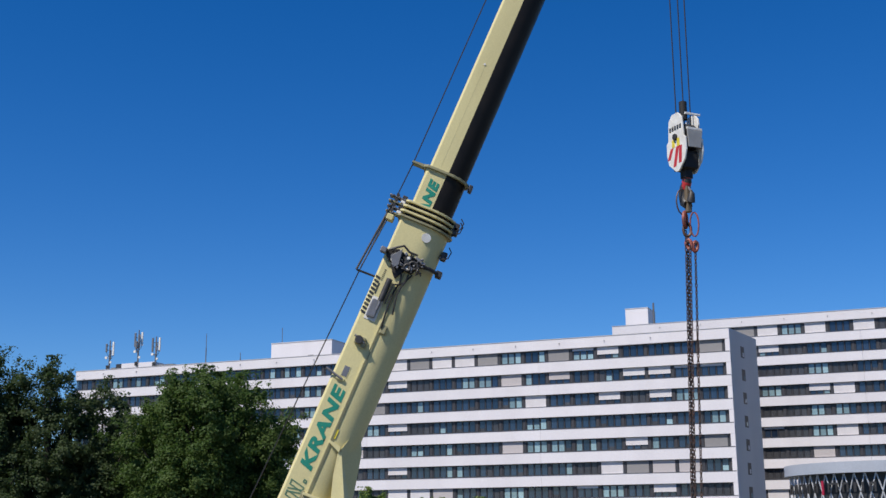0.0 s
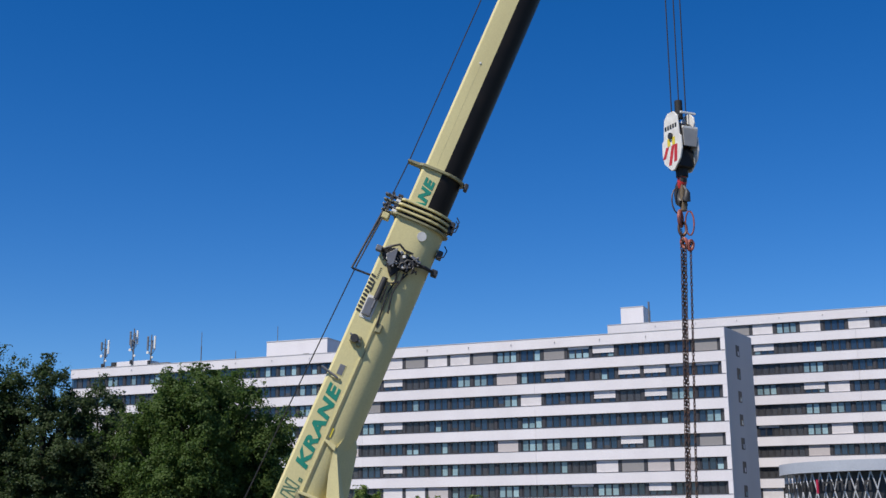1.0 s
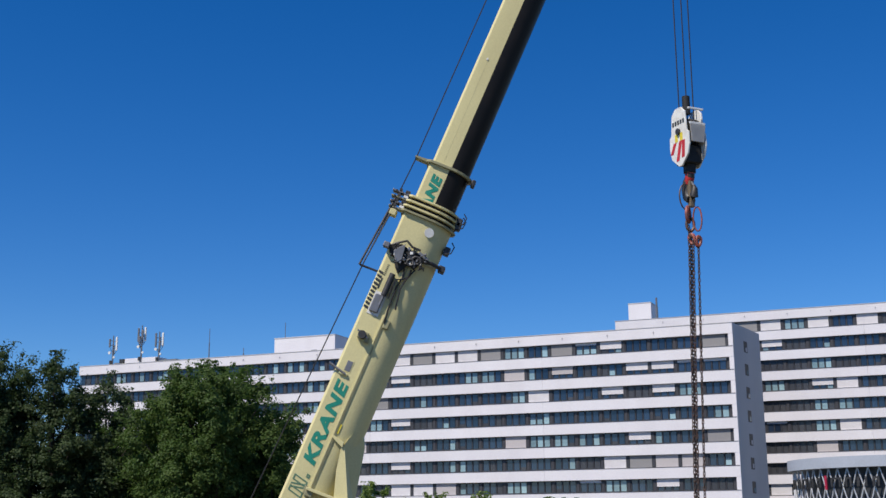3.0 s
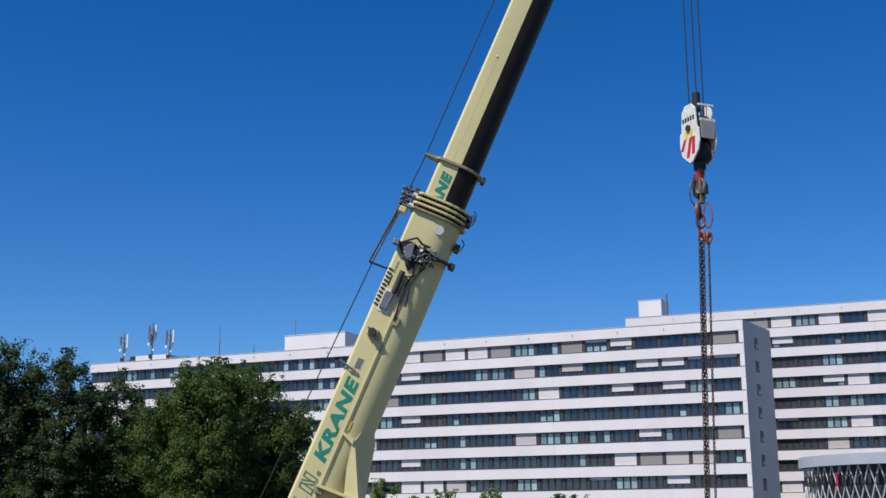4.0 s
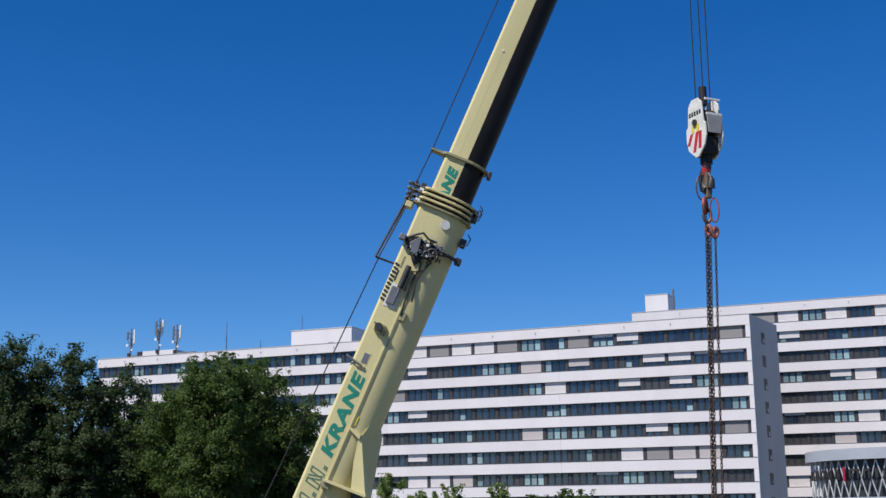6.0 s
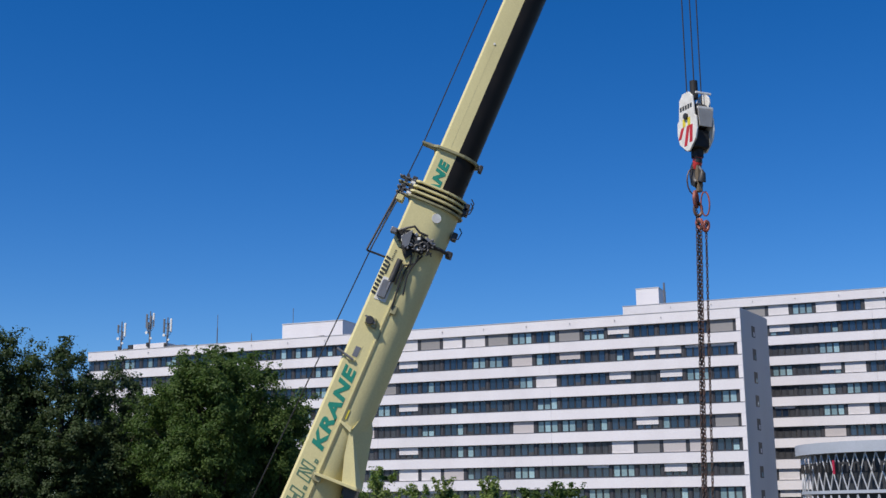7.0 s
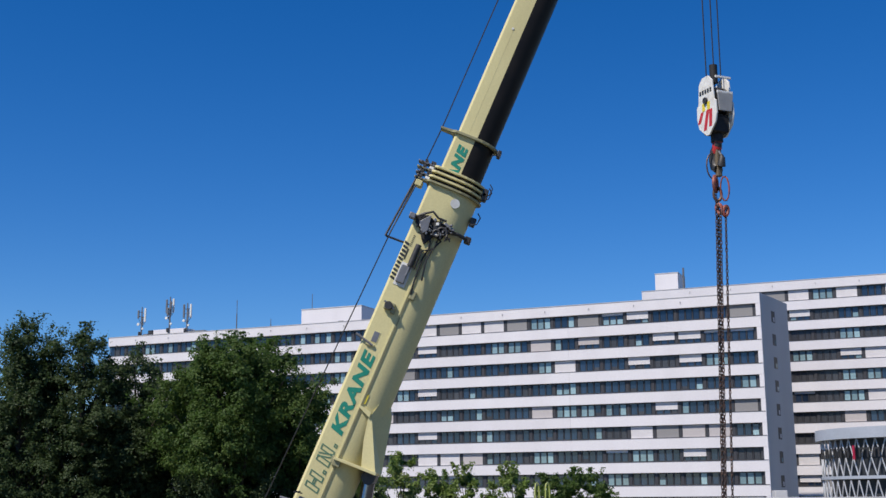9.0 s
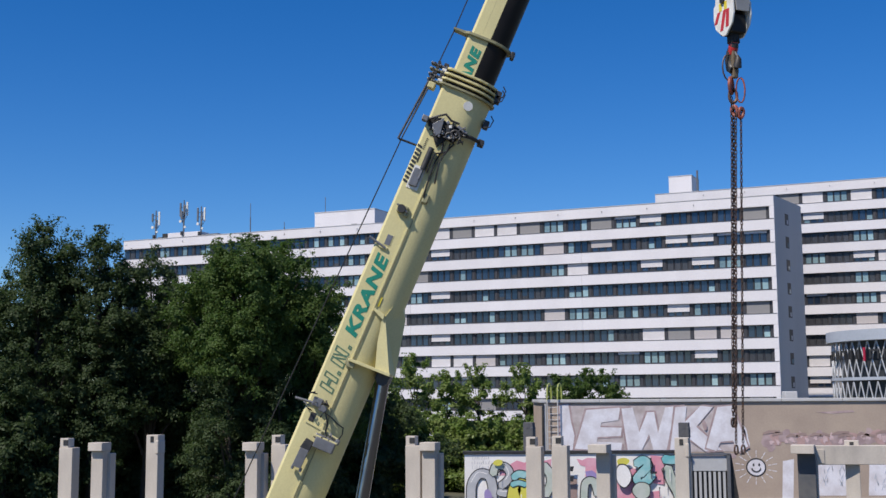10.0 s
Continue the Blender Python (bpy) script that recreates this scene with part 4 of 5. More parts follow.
def tree(name, x, y, top, radius, label, seed, leaves=30000, size=0.085, low=0.5, material=None, lobes=26, shoots=26, category="tree", peak=1.0):
    """Trunk and limbs, and leaves in flattened sprays that sit on the boughs; peak narrows the crown towards its top."""
    rng = np.random.default_rng(seed)
    t = thing(name, label, category, pose(x, y, GZ), group="trees")
    H = top - GZ
    tr = M()
    bend = rng.normal(0, 0.25, (5, 2))
    spine = [(bend[i, 0] * i * 0.25, bend[i, 1] * i * 0.25, H * 0.19 * i) for i in range(5)]
    tr.tube(spine, [H * 0.022, H * 0.018, H * 0.014, H * 0.009, H * 0.004], 9)
    cents, radii = [], []
    for i in range(lobes):
        f = (i + 0.5) / lobes
        z = low + (H - low) * (0.05 + 0.84 * f)
        env = radius * (0.70 + 0.45 * math.sin(math.pi * min(1.0, 0.15 + f * 0.8))) * (1.0 - 0.42 * peak * f ** 3)
        ang = i * 2.399 + rng.uniform(-0.5, 0.5)
        rr = env * rng.uniform(0.35, 0.88)
        cents.append((math.cos(ang) * rr, math.sin(ang) * rr, z))
        radii.append(radius * rng.uniform(0.22, 0.44) * (1.15 - 0.48 * f))
    cents.append((0, 0, H - radius * 0.30))
    radii.append(radius * 0.22)
    cents, radii = np.array(cents), np.array(radii)
    for c in cents[::2]:
        k = min(3, max(1, int(c[2] / (H * 0.19)) - 1))
        p, q = Vector(spine[k]), Vector(c)
        tr.tube([p, p.lerp(q, 0.5) + Vector((0, 0, 0.25)), q], [H * 0.007, H * 0.005, H * 0.002], 6)
    part("trunk", tr, BARK, t, smooth=True)
    # sprays: flattened tufts on the outside of every bough
    w = radii ** 2
    sprays = max(30, leaves // 115)
    own = rng.choice(len(radii), sprays, p=w / w.sum())
    u = rng.normal(0, 1, (sprays, 3)) + np.array([0, 0, 0.25])
    u /= np.linalg.norm(u, axis=1)[:, None]
    tip = cents[own] + u * (radii[own] * rng.uniform(0.55, 1.25, sprays))[:, None]
    span = rng.uniform(0.20, 0.46, sprays) * (0.6 + radius * 0.11)
    idx = rng.integers(0, sprays, leaves)
    g3 = rng.normal(0, 1, (leaves, 3))
    off = g3 * np.array([1.0, 1.0, 0.55]) * span[idx][:, None] * 0.75
    off[:, 2] -= 0.35 * np.hypot(off[:, 0], off[:, 1])
    pts = tip[idx] + off + u[idx] * 0.1
    dirs = g3 * np.array([0.5, 0.5, 0.35]) + u[idx] * 0.5 + np.array([0, 0, 0.55])
    # upright shoots on the outline
    sp, sd = [], []
    tops = np.argsort(cents[:, 2])[-max(5, lobes * 2 // 3):][::-1]
    for i in range(shoots):
        c = tops[i % len(tops)]
        out = np.array([cents[c, 0], cents[c, 1], 0]) / (np.hypot(cents[c, 0], cents[c, 1]) + 1e-6)
        v = np.array([rng.normal(0, 0.3), rng.normal(0, 0.3), rng.uniform(0.6, 1.2)]) + out * rng.uniform(0.0, 0.6)
        v /= np.linalg.norm(v)
        p0 = cents[c] + v * radii[c] * 0.75
        L = rng.uniform(0.4, 1.0) * (0.8 + radius * 0.28)
        for k in range(int(4 + L * 3)):   # little bunches up the shoot
            f = rng.random()
            m = int(26 * (1.15 - f))
            b = p0 + v * f * L + rng.normal(0, 0.13, 3) * (1.15 - f)
            gg = rng.normal(0, 1, (m, 3))
            sp.append(b + gg * 0.10)
            sd.append(gg * 0.6 + np.array([0, 0, 0.5]) + v * 0.3)
    if shoots:
        pts, dirs = np.vstack([pts] + sp), np.vstack([dirs] + sd)
    pts[:, 2] = np.clip(pts[:, 2], 0.15, H + 0.5)
    for gx, gz, gr, gh in GAPS:   # openings between the boughs
        e = np.hypot((pts[:, 0] + x - gx) / gr, (pts[:, 2] + GZ - gz) / gh) + rng.normal(0, 0.2, len(pts))
        pts, dirs = pts[e > 1], dirs[e > 1]
    sizes = size * rng.uniform(0.6, 1.25, len(pts))
    tagged(part("crown", leaf_mesh("crown", pts, dirs, sizes, material or LEAF_A, rng), None, t), kind="stuff")
    return t


GAPS = ((-16.4, 12.4, 0.65, 1.5), (-24.7, 10.5, 0.4, 0.4), (-24.0, 10.1, 0.3, 0.3), (-19.1, 13.2, 0.5, 1.3), (-21.6, 14.6, 0.35, 0.7))
OAK = "tall dark green broadleaf tree with uneven dense crown"
tree("tree", -28.9, 64, 13.6, 4.0, OAK, 11, 70000, material=LEAF_C, lobes=34, shoots=80, peak=0.6)
tree("tree", -23.6, 64, 14.5, 3.7, OAK, 12, 110000, low=1.5, lobes=42, shoots=110, material=LEAF_C)
tree("tree", -20.8, 64.6, 13.9, 2.5, OAK, 22, 60000, low=3.5, lobes=30, shoots=70, material=LEAF_C, peak=0.7)
tree("tree", -18.4, 66, 13.0, 2.5, "dark green tree with a thin open top", 13, 42000, low=5.0, lobes=26, shoots=60, material=LEAF_C)
tree("tree", -12.2, 64, 13.0, 3.5, "broad mid-green tree with an uneven shoot-covered crown", 14, 84000, low=7.8, lobes=46, shoots=150, peak=0.3)
tree("tree", -14.7, 65.5, 12.4, 1.9, "mid-green tree with an open shoot-covered top", 24, 22000, low=7.5, lobes=20, shoots=60)
# next four: the darker leaf colour stands in for shade below the crowns
tree("tree", -14.0, 66.2, 10.0, 3.0, OAK, 25, 56000, low=1.0, lobes=32, shoots=10, material=LEAF_C)
tree("tree", -10.4, 66.6, 9.4, 2.8, OAK, 26, 50000, low=1.0, lobes=30, shoots=10, material=LEAF_C)
tree("bush", -13.2, 62.6, 7.2, 2.0, "loose bush in front of the trees, leaves darkened as shade", 27, 22000, low=0.3, lobes=18, shoots=14, material=LEAF_C, category="bush", peak=0.6)
tree("bush", -10.6, 62.8, 6.0, 1.8, "loose bush in front of the trees, leaves darkened as shade", 28, 16000, low=0.3, lobes=16, shoots=14, material=LEAF_C, category="bush", peak=0.6)
tree("tree", -9.5, 65.5, 11.2, 2.8, "dark green broadleaf tree behind the crane boom", 15, 56000, low=4.2, lobes=28, shoots=46)
tree("tree", -25.8, 71, 12.4, 5.0, OAK, 16, 52000, size=0.13, material=LEAF_C, lobes=34)
tree("tree", -20.4, 70, 11.2, 3.6, OAK, 19, 40000, size=0.13, material=LEAF_C, lobes=30)
tree("tree", -16.2, 72, 11.6, 4.2, OAK, 17, 52000, size=0.13, lobes=34, material=LEAF_C)
tree("tree", -8.2, 73, 8.6, 3.6, OAK, 18, 30000, size=0.13)
UNDER = "dense dark green bush under the trees"
for i, (bx, by, bt, br) in enumerate(((-27, 60, 4.2, 3.2), (-24.0, 60.5, 5.2, 2.6), (-18.5, 69, 9.6, 3.4), (-17.5, 69, 5.0, 3.0), (-13, 70, 5.4, 3.2), (-9, 70, 5.0, 3.0), (-5.6, 71, 5.2, 2.8))):
    tree("bush", bx, by, bt, br, UNDER, 30 + i, 26000, 0.11, 0.2, LEAF_C, 18, 8, "bush", 0.4)
SMALL = "small light green young tree in front of the offices"
for i, (bx, bt, br, n) in enumerate(((-5.6, 8.0, 2.4, 11000), (-2.9, 6.6, 2.0, 8000), (-0.6, 7.2, 1.6, 5000), (2.9, 7.2, 1.8, 6000), (6.2, 6.3, 2.6, 10000), (8.6, 6.7, 2.6, 10000))):
    tree("young_tree", bx, 95, bt, br, SMALL, 50 + i, int(n * 0.75), 0.12, 3.0, LEAF_B if i < 4 else LEAF_A, 18, 24)
for i, (bx, bt, br) in enumerate(((-7.5, 4.2, 2.6), (-4.6, 3.9, 2.4), (-1.8, 3.2, 2.4), (0.8, 3.2, 2.2), (3.4, 3.4, 2.4))):
    tree("bush", bx, 84, bt, br, "bright green bush behind the graffiti wall", 70 + i, 26000, 0.13, 0.2, LEAF_B, 16, 14, "bush", 0.4)

# ================= low graffiti buildings =================
low_b = thing("low_building", "low brown rendered building with flat roof and graffiti", "building")
WY = 62.0
part("wall", M().box((17.9, WY + 0.2, (4.75 + GZ) / 2), (30.2, 0.4, 4.75 - GZ)), PLASTER, low_b)
part("wall", M().box((3.0, WY + 5.2, (4.75 + GZ) / 2), (0.4, 9.6, 4.75 - GZ)), PLASTER, low_b)
part("wall", M().box((32.8, WY + 5.2, (4.75 + GZ) / 2), (0.4, 9.6, 4.75 - GZ)), PLASTER, low_b)
part("wall", M().box((17.9, WY + 10.2, (4.75 + GZ) / 2), (30.2, 0.4, 4.75 - GZ)), PLASTER, low_b)
part("roof", M().box((17.9, WY + 5.2, 4.6), (29.4, 9.6, 0.2)), ROOF, low_b)
for i in range(10):
    part("coping", M().box((2.7 + 1.51 + i * 3.02, WY + 0.2, 4.83), (3.0, 0.6, 0.16)), COPING, low_b, bevel=0.02)
part("coping", M().box((3.0, WY + 5.2, 4.83), (0.6, 9.4, 0.16)), COPING, low_b, bevel=0.02)
part("corner_strip", M().box((2.93, WY - 0.04, 1.8), (0.2, 0.07, 5.8)), COPING, low_b)
part("drain_pipe", M().tube([(2.86, WY - 0.1, 4.7), (2.86, WY - 0.1, GZ)], 0.06, 8), DARK, low_b, smooth=True)
part("roof_box", M().box((15.95, WY + 3, 4.95), (0.66, 0.7, 0.62)), COPING, low_b, bevel=0.03)
part("band", M().box((18, WY - 0.02, -0.2), (29, 0.04, 0.35)), COPING, low_b)
ladder = thing("wall_ladder", "steel wall ladder with yellow-green hoop rails over the roof edge", "ladder")
for x in (3.08, 3.60):
    part("stile", M().tube([(x, WY - 0.2, GZ), (x, WY - 0.2, 4.9)], 0.03, 8), COPING, ladder)
    part("hoop_rail", M().tube([(x - 0.0, WY - 0.2, 4.9), (x, WY - 0.2, 5.45), (x + 0.05, WY - 0.1, 5.65), (x + 0.14, WY + 0.25, 5.72), (x + 0.24, WY + 0.6, 5.6), (x + 0.26, WY + 0.7, 4.9)], 0.036, 8), RAILY, ladder, "yellow-green hoop rail", smooth=True)
for i in range(19):
    part("rung", M().tube([(3.08, WY - 0.2, GZ + 0.3 + i * 0.3), (3.60, WY - 0.2, GZ + 0.3 + i * 0.3)], 0.018, 6), COPING, ladder)


def flat_shape(pts, y, thick=0.003):
    """A thin layer of paint with this outline (x, z), standing at y."""
    return M().loft([[(px, y, pz) for px, pz in pts], [(px, y - thick, pz) for px, pz in pts]])


def oval(cx, cz, rx, rz, n=24, tilt=0.0, wob=0.0, seed=0):
    rng = random.Random(seed)
    ph = rng.random() * 6
    out = []
    for i in range(n):
        a = 2 * math.pi * i / n
        k = 1 + wob * math.sin(3 * a + ph) + wob * 0.6 * math.sin(5 * a + 2 * ph)
        x, z = rx * k * math.cos(a), rz * k * math.sin(a)
        out.append((cx + x * math.cos(tilt) - z * math.sin(tilt), cz + x * math.sin(tilt) + z * math.cos(tilt)))
    return out


def paint(name, pts, y, material, parent, label=""):
    return part(name, flat_shape(pts, y), material, parent, label)


def scaled(pts, k):
    cx, cz = sum(p[0] for p in pts) / len(pts), sum(p[1] for p in pts) / len(pts)
    return [(cx + (x - cx) * k, cz + (z - cz) * k) for x, z in pts]


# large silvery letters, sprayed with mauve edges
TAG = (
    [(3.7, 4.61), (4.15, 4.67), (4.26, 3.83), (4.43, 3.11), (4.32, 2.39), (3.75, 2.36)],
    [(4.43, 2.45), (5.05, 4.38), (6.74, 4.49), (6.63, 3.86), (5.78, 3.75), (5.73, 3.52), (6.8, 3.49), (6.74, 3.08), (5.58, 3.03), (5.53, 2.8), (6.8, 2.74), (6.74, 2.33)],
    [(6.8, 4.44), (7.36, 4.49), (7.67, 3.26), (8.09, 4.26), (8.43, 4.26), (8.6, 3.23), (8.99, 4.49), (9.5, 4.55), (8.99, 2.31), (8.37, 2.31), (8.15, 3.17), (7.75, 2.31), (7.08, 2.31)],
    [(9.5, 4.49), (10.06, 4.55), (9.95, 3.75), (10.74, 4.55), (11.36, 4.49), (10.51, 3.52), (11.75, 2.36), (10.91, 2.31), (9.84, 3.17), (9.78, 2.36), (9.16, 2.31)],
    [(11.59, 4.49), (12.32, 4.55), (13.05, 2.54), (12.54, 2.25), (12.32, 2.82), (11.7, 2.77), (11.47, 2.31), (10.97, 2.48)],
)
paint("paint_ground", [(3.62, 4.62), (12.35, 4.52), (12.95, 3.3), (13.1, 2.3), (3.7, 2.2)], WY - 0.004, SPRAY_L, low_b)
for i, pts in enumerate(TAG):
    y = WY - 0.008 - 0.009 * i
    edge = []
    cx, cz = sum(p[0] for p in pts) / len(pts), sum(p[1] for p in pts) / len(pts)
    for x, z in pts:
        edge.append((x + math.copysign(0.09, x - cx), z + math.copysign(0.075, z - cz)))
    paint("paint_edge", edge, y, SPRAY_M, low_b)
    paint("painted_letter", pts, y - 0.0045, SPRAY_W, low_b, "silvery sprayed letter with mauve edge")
paint("paint_patch", oval(12.75, 3.0, 0.35, 0.7, 20, 0.3, 0.1, 2), WY - 0.004, SPRAY_W, low_b)
paint("paint_patch", [(3.9, 2.1), (12.4, 1.95), (12.5, 2.18), (3.9, 2.18)], WY - 0.003, SPRAY_M, low_b)
paint("paint_patch", oval(10.92, 3.6, 0.10, 0.28, 12, 0.2), WY - 0.06, SPRAY_M, low_b)
# faded pink scribble
rp = random.Random(8)
for i in range(15):
    x = 14.1 + i * 0.42
    paint("paint_patch", oval(x, 2.85 + rp.uniform(-0.15, 0.15), 0.34, rp.uniform(0.3, 0.5), 14, rp.random(), 0.15, i), WY - 0.004 - 0.003 * (i % 3), SPRAY_F if i % 3 == 1 else SPRAY_M, low_b)
for i in range(16):   # pale lights and brown outline strokes of the worn letters
    x, z = 14.15 + i * 0.38 + rp.uniform(-0.1, 0.1), 2.85 + rp.uniform(-0.2, 0.25)
    paint("paint_patch", oval(x, z, rp.uniform(0.06, 0.15), rp.uniform(0.09, 0.2), 10, rp.random(), 0.25, i + 40), WY - 0.016, SPRAY_PALE, low_b)
    if i % 3 != 2:
        w, t0 = rp.uniform(0.25, 0.5), rp.uniform(-0.25, 0.2)
        z = 3.18 + rp.uniform(-0.12, 0.12)
        paint("paint_stroke", [(x - w, z - 0.08), (x - w * 0.3, z + 0.06), (x + w, z + t0 * 0.3), (x + w, z - 0.12 + t0 * 0.3), (x, z - 0.09), (x - w, z - 0.16)], WY - 0.019, SPRAY_BROWN, low_b)
paint("paint_patch", [(16.5, 4.2), (18.3, 4.3), (18.4, 4.2), (17.2, 4.12)], WY - 0.005, SPRAY_M, low_b)
# white painted patches lower down
paint("paint_patch", [(14.65, -0.1), (15.2, -0.1), (15.3, 1.9), (14.75, 1.8)], WY - 0.005, SPRAY_W, low_b)
for x0, x1 in ((16.2, 18.1), (18.9, 20.8), (21.4, 24.0)):
    paint("paint_patch", [(x0, 0.1), (x1, 0.1), (x1, 1.6), (x0 + 0.1, 1.62)], WY - 0.005, SPRAY_W, low_b)
    for i in range(16):
        a = x0 + 0.15 + rp.random() * (x1 - x0 - 0.4)
        z = 0.3 + rp.random() * 1.0
        paint("paint_stroke", [(a, z), (a + 0.03, z), (a + rp.uniform(-0.15, 0.2), z + rp.uniform(0.2, 0.4)), (a + 0.03, z + 0.12)], WY - 0.014, SPRAY_ICE, low_b)
# round smiling sign with rays
SX, SZ = 13.42, 1.50
paint("smiley_disc", oval(SX, SZ, 0.50, 0.46, 28, 0, 0.01), WY - 0.005, SPRAY_K, low_b, "black sprayed ring")
paint("smiley_disc", oval(SX, SZ, 0.43, 0.39, 28, 0, 0.01), WY - 0.012, SPRAY_W, low_b, "white sprayed disc")
for dx in (-0.13, 0.15):
    paint("smiley_dot", oval(SX + dx, SZ + 0.12, 0.05, 0.075, 12), WY - 0.019, SPRAY_K, low_b)
arc = [(SX + 0.26 * math.cos(a), SZ - 0.02 + 0.24 * math.sin(a)) for a in [math.pi * (1.08 + 0.84 * i / 10) for i in range(11)]]
paint("smiley_arc", arc + [(SX + (x - SX) * 0.80, z + 0.07) for x, z in arc[::-1]], WY - 0.019, SPRAY_K, low_b)
for i in range(14):
    a = 2 * math.pi * i / 14 + 0.2
    for r0, r1 in ((0.62, 0.76), (0.82, 1.05)):
        c, s_ = math.cos(a), math.sin(a)
        paint("smiley_ray", [(SX + c * r0 - s_ * 0.018, SZ + s_ * r0 * 0.8 + c * 0.018), (SX + c * r1 - s_ * 0.018, SZ + s_ * r1 * 0.8 + c * 0.018), (SX + c * r1 + s_ * 0.018, SZ + s_ * r1 * 0.8 - c * 0.018), (SX + c * r0 + s_ * 0.018, SZ + s_ * r0 * 0.8 - c * 0.018)], WY - 0.005, SPRAY_W, low_b)

gw = thing("graffiti_wall", "whitewashed yard wall covered with colourful graffiti", "wall")
GY = 52.0
part("wall", M().box((3.75, GY + 0.15, (2.66 + GZ) / 2), (9.35, 0.3, 2.66 - GZ)), WALLWHITE, gw)
part("wall_coping", M().box((3.75, GY + 0.15, 2.72), (9.5, 0.42, 0.13)), DARK, gw, bevel=0.015)
rt = random.Random(5)
for i in range(24):   # small unreadable tag at the wall's end
    x, z = -0.60 + (i % 8) * 0.095, 2.44 - (i // 8) * 0.2
    w, h = rt.uniform(-0.03, 0.05), rt.uniform(0.08, 0.16)
    paint("paint_stroke", [(x, z), (x + 0.022, z), (x + 0.022 + w, z + h), (x + w, z + h)], GY - 0.004, SPRAY_G, gw)


def ribbon(path, wd, taper=0.0):
    """The outline of a thick smooth stroke along a path (x, z) with round ends."""
    pts = [Vector((a, b)) for a, b in path]
    fine = []
    for i in range(len(pts) - 1):   # smooth the path
        p0, p1, p2, p3 = pts[max(i - 1, 0)], pts[i], pts[i + 1], pts[min(i + 2, len(pts) - 1)]
        for k in range(6):
            t = k / 6
            fine.append(0.5 * (2 * p1 + (p2 - p0) * t + (2 * p0 - 5 * p1 + 4 * p2 - p3) * t * t + (3 * p1 - p0 - 3 * p2 + p3) * t ** 3))
    fine.append(pts[-1])
    left, right = [], []
    for i, q in enumerate(fine):
        d = (fine[min(i + 1, len(fine) - 1)] - fine[max(i - 1, 0)]).normalized()
        nrm = Vector((-d.y, d.x)) * wd / 2 * (1 - taper * i / len(fine))
        if i == 0:
            left.append(q - d * wd * 0.3)
        left.append(q + nrm)
        right.append(q - nrm)
    d = (fine[-1] - fine[-2]).normalized()
    return [tuple(v) for v in left + [fine[-1] + d * wd * 0.3 * (1 - taper)] + right[::-1]]


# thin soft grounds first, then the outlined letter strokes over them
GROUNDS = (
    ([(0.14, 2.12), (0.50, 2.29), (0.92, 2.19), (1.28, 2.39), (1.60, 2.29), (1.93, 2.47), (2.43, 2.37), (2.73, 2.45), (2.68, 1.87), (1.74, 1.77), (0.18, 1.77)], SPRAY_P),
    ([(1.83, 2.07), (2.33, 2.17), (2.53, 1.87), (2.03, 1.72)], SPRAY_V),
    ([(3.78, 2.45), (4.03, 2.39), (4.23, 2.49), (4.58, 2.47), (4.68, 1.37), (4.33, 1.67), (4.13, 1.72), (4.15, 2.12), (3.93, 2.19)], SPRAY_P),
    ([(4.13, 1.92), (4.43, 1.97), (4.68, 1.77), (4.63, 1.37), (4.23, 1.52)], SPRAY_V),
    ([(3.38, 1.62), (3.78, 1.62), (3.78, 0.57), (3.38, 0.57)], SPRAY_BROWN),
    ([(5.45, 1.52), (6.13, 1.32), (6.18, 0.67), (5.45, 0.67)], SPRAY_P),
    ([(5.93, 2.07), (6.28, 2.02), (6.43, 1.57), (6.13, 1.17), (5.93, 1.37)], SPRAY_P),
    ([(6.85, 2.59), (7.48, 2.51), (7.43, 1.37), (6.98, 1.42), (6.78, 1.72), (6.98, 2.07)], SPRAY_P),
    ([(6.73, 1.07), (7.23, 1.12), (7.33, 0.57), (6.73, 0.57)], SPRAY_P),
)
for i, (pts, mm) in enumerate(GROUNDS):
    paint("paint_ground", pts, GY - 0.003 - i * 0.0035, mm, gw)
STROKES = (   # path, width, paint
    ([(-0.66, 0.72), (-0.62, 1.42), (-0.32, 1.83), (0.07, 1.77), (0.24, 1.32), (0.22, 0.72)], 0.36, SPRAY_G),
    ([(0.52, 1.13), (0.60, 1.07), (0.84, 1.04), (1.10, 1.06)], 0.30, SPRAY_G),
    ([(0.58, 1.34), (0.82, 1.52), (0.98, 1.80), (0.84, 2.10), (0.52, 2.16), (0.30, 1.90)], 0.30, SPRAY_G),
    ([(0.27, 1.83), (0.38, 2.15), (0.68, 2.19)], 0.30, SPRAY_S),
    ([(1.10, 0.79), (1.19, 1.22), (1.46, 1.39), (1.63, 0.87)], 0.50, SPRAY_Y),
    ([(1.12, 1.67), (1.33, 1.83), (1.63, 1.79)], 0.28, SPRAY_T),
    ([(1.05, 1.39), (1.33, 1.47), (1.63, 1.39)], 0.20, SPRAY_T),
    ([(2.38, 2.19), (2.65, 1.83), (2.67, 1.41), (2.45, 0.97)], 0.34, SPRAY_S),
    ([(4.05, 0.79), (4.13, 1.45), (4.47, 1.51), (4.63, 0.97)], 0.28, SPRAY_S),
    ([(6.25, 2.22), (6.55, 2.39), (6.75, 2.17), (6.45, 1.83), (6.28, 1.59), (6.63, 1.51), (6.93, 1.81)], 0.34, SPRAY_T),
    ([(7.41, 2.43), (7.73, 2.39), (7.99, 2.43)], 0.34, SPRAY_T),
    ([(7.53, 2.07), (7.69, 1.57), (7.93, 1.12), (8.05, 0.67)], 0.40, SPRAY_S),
)
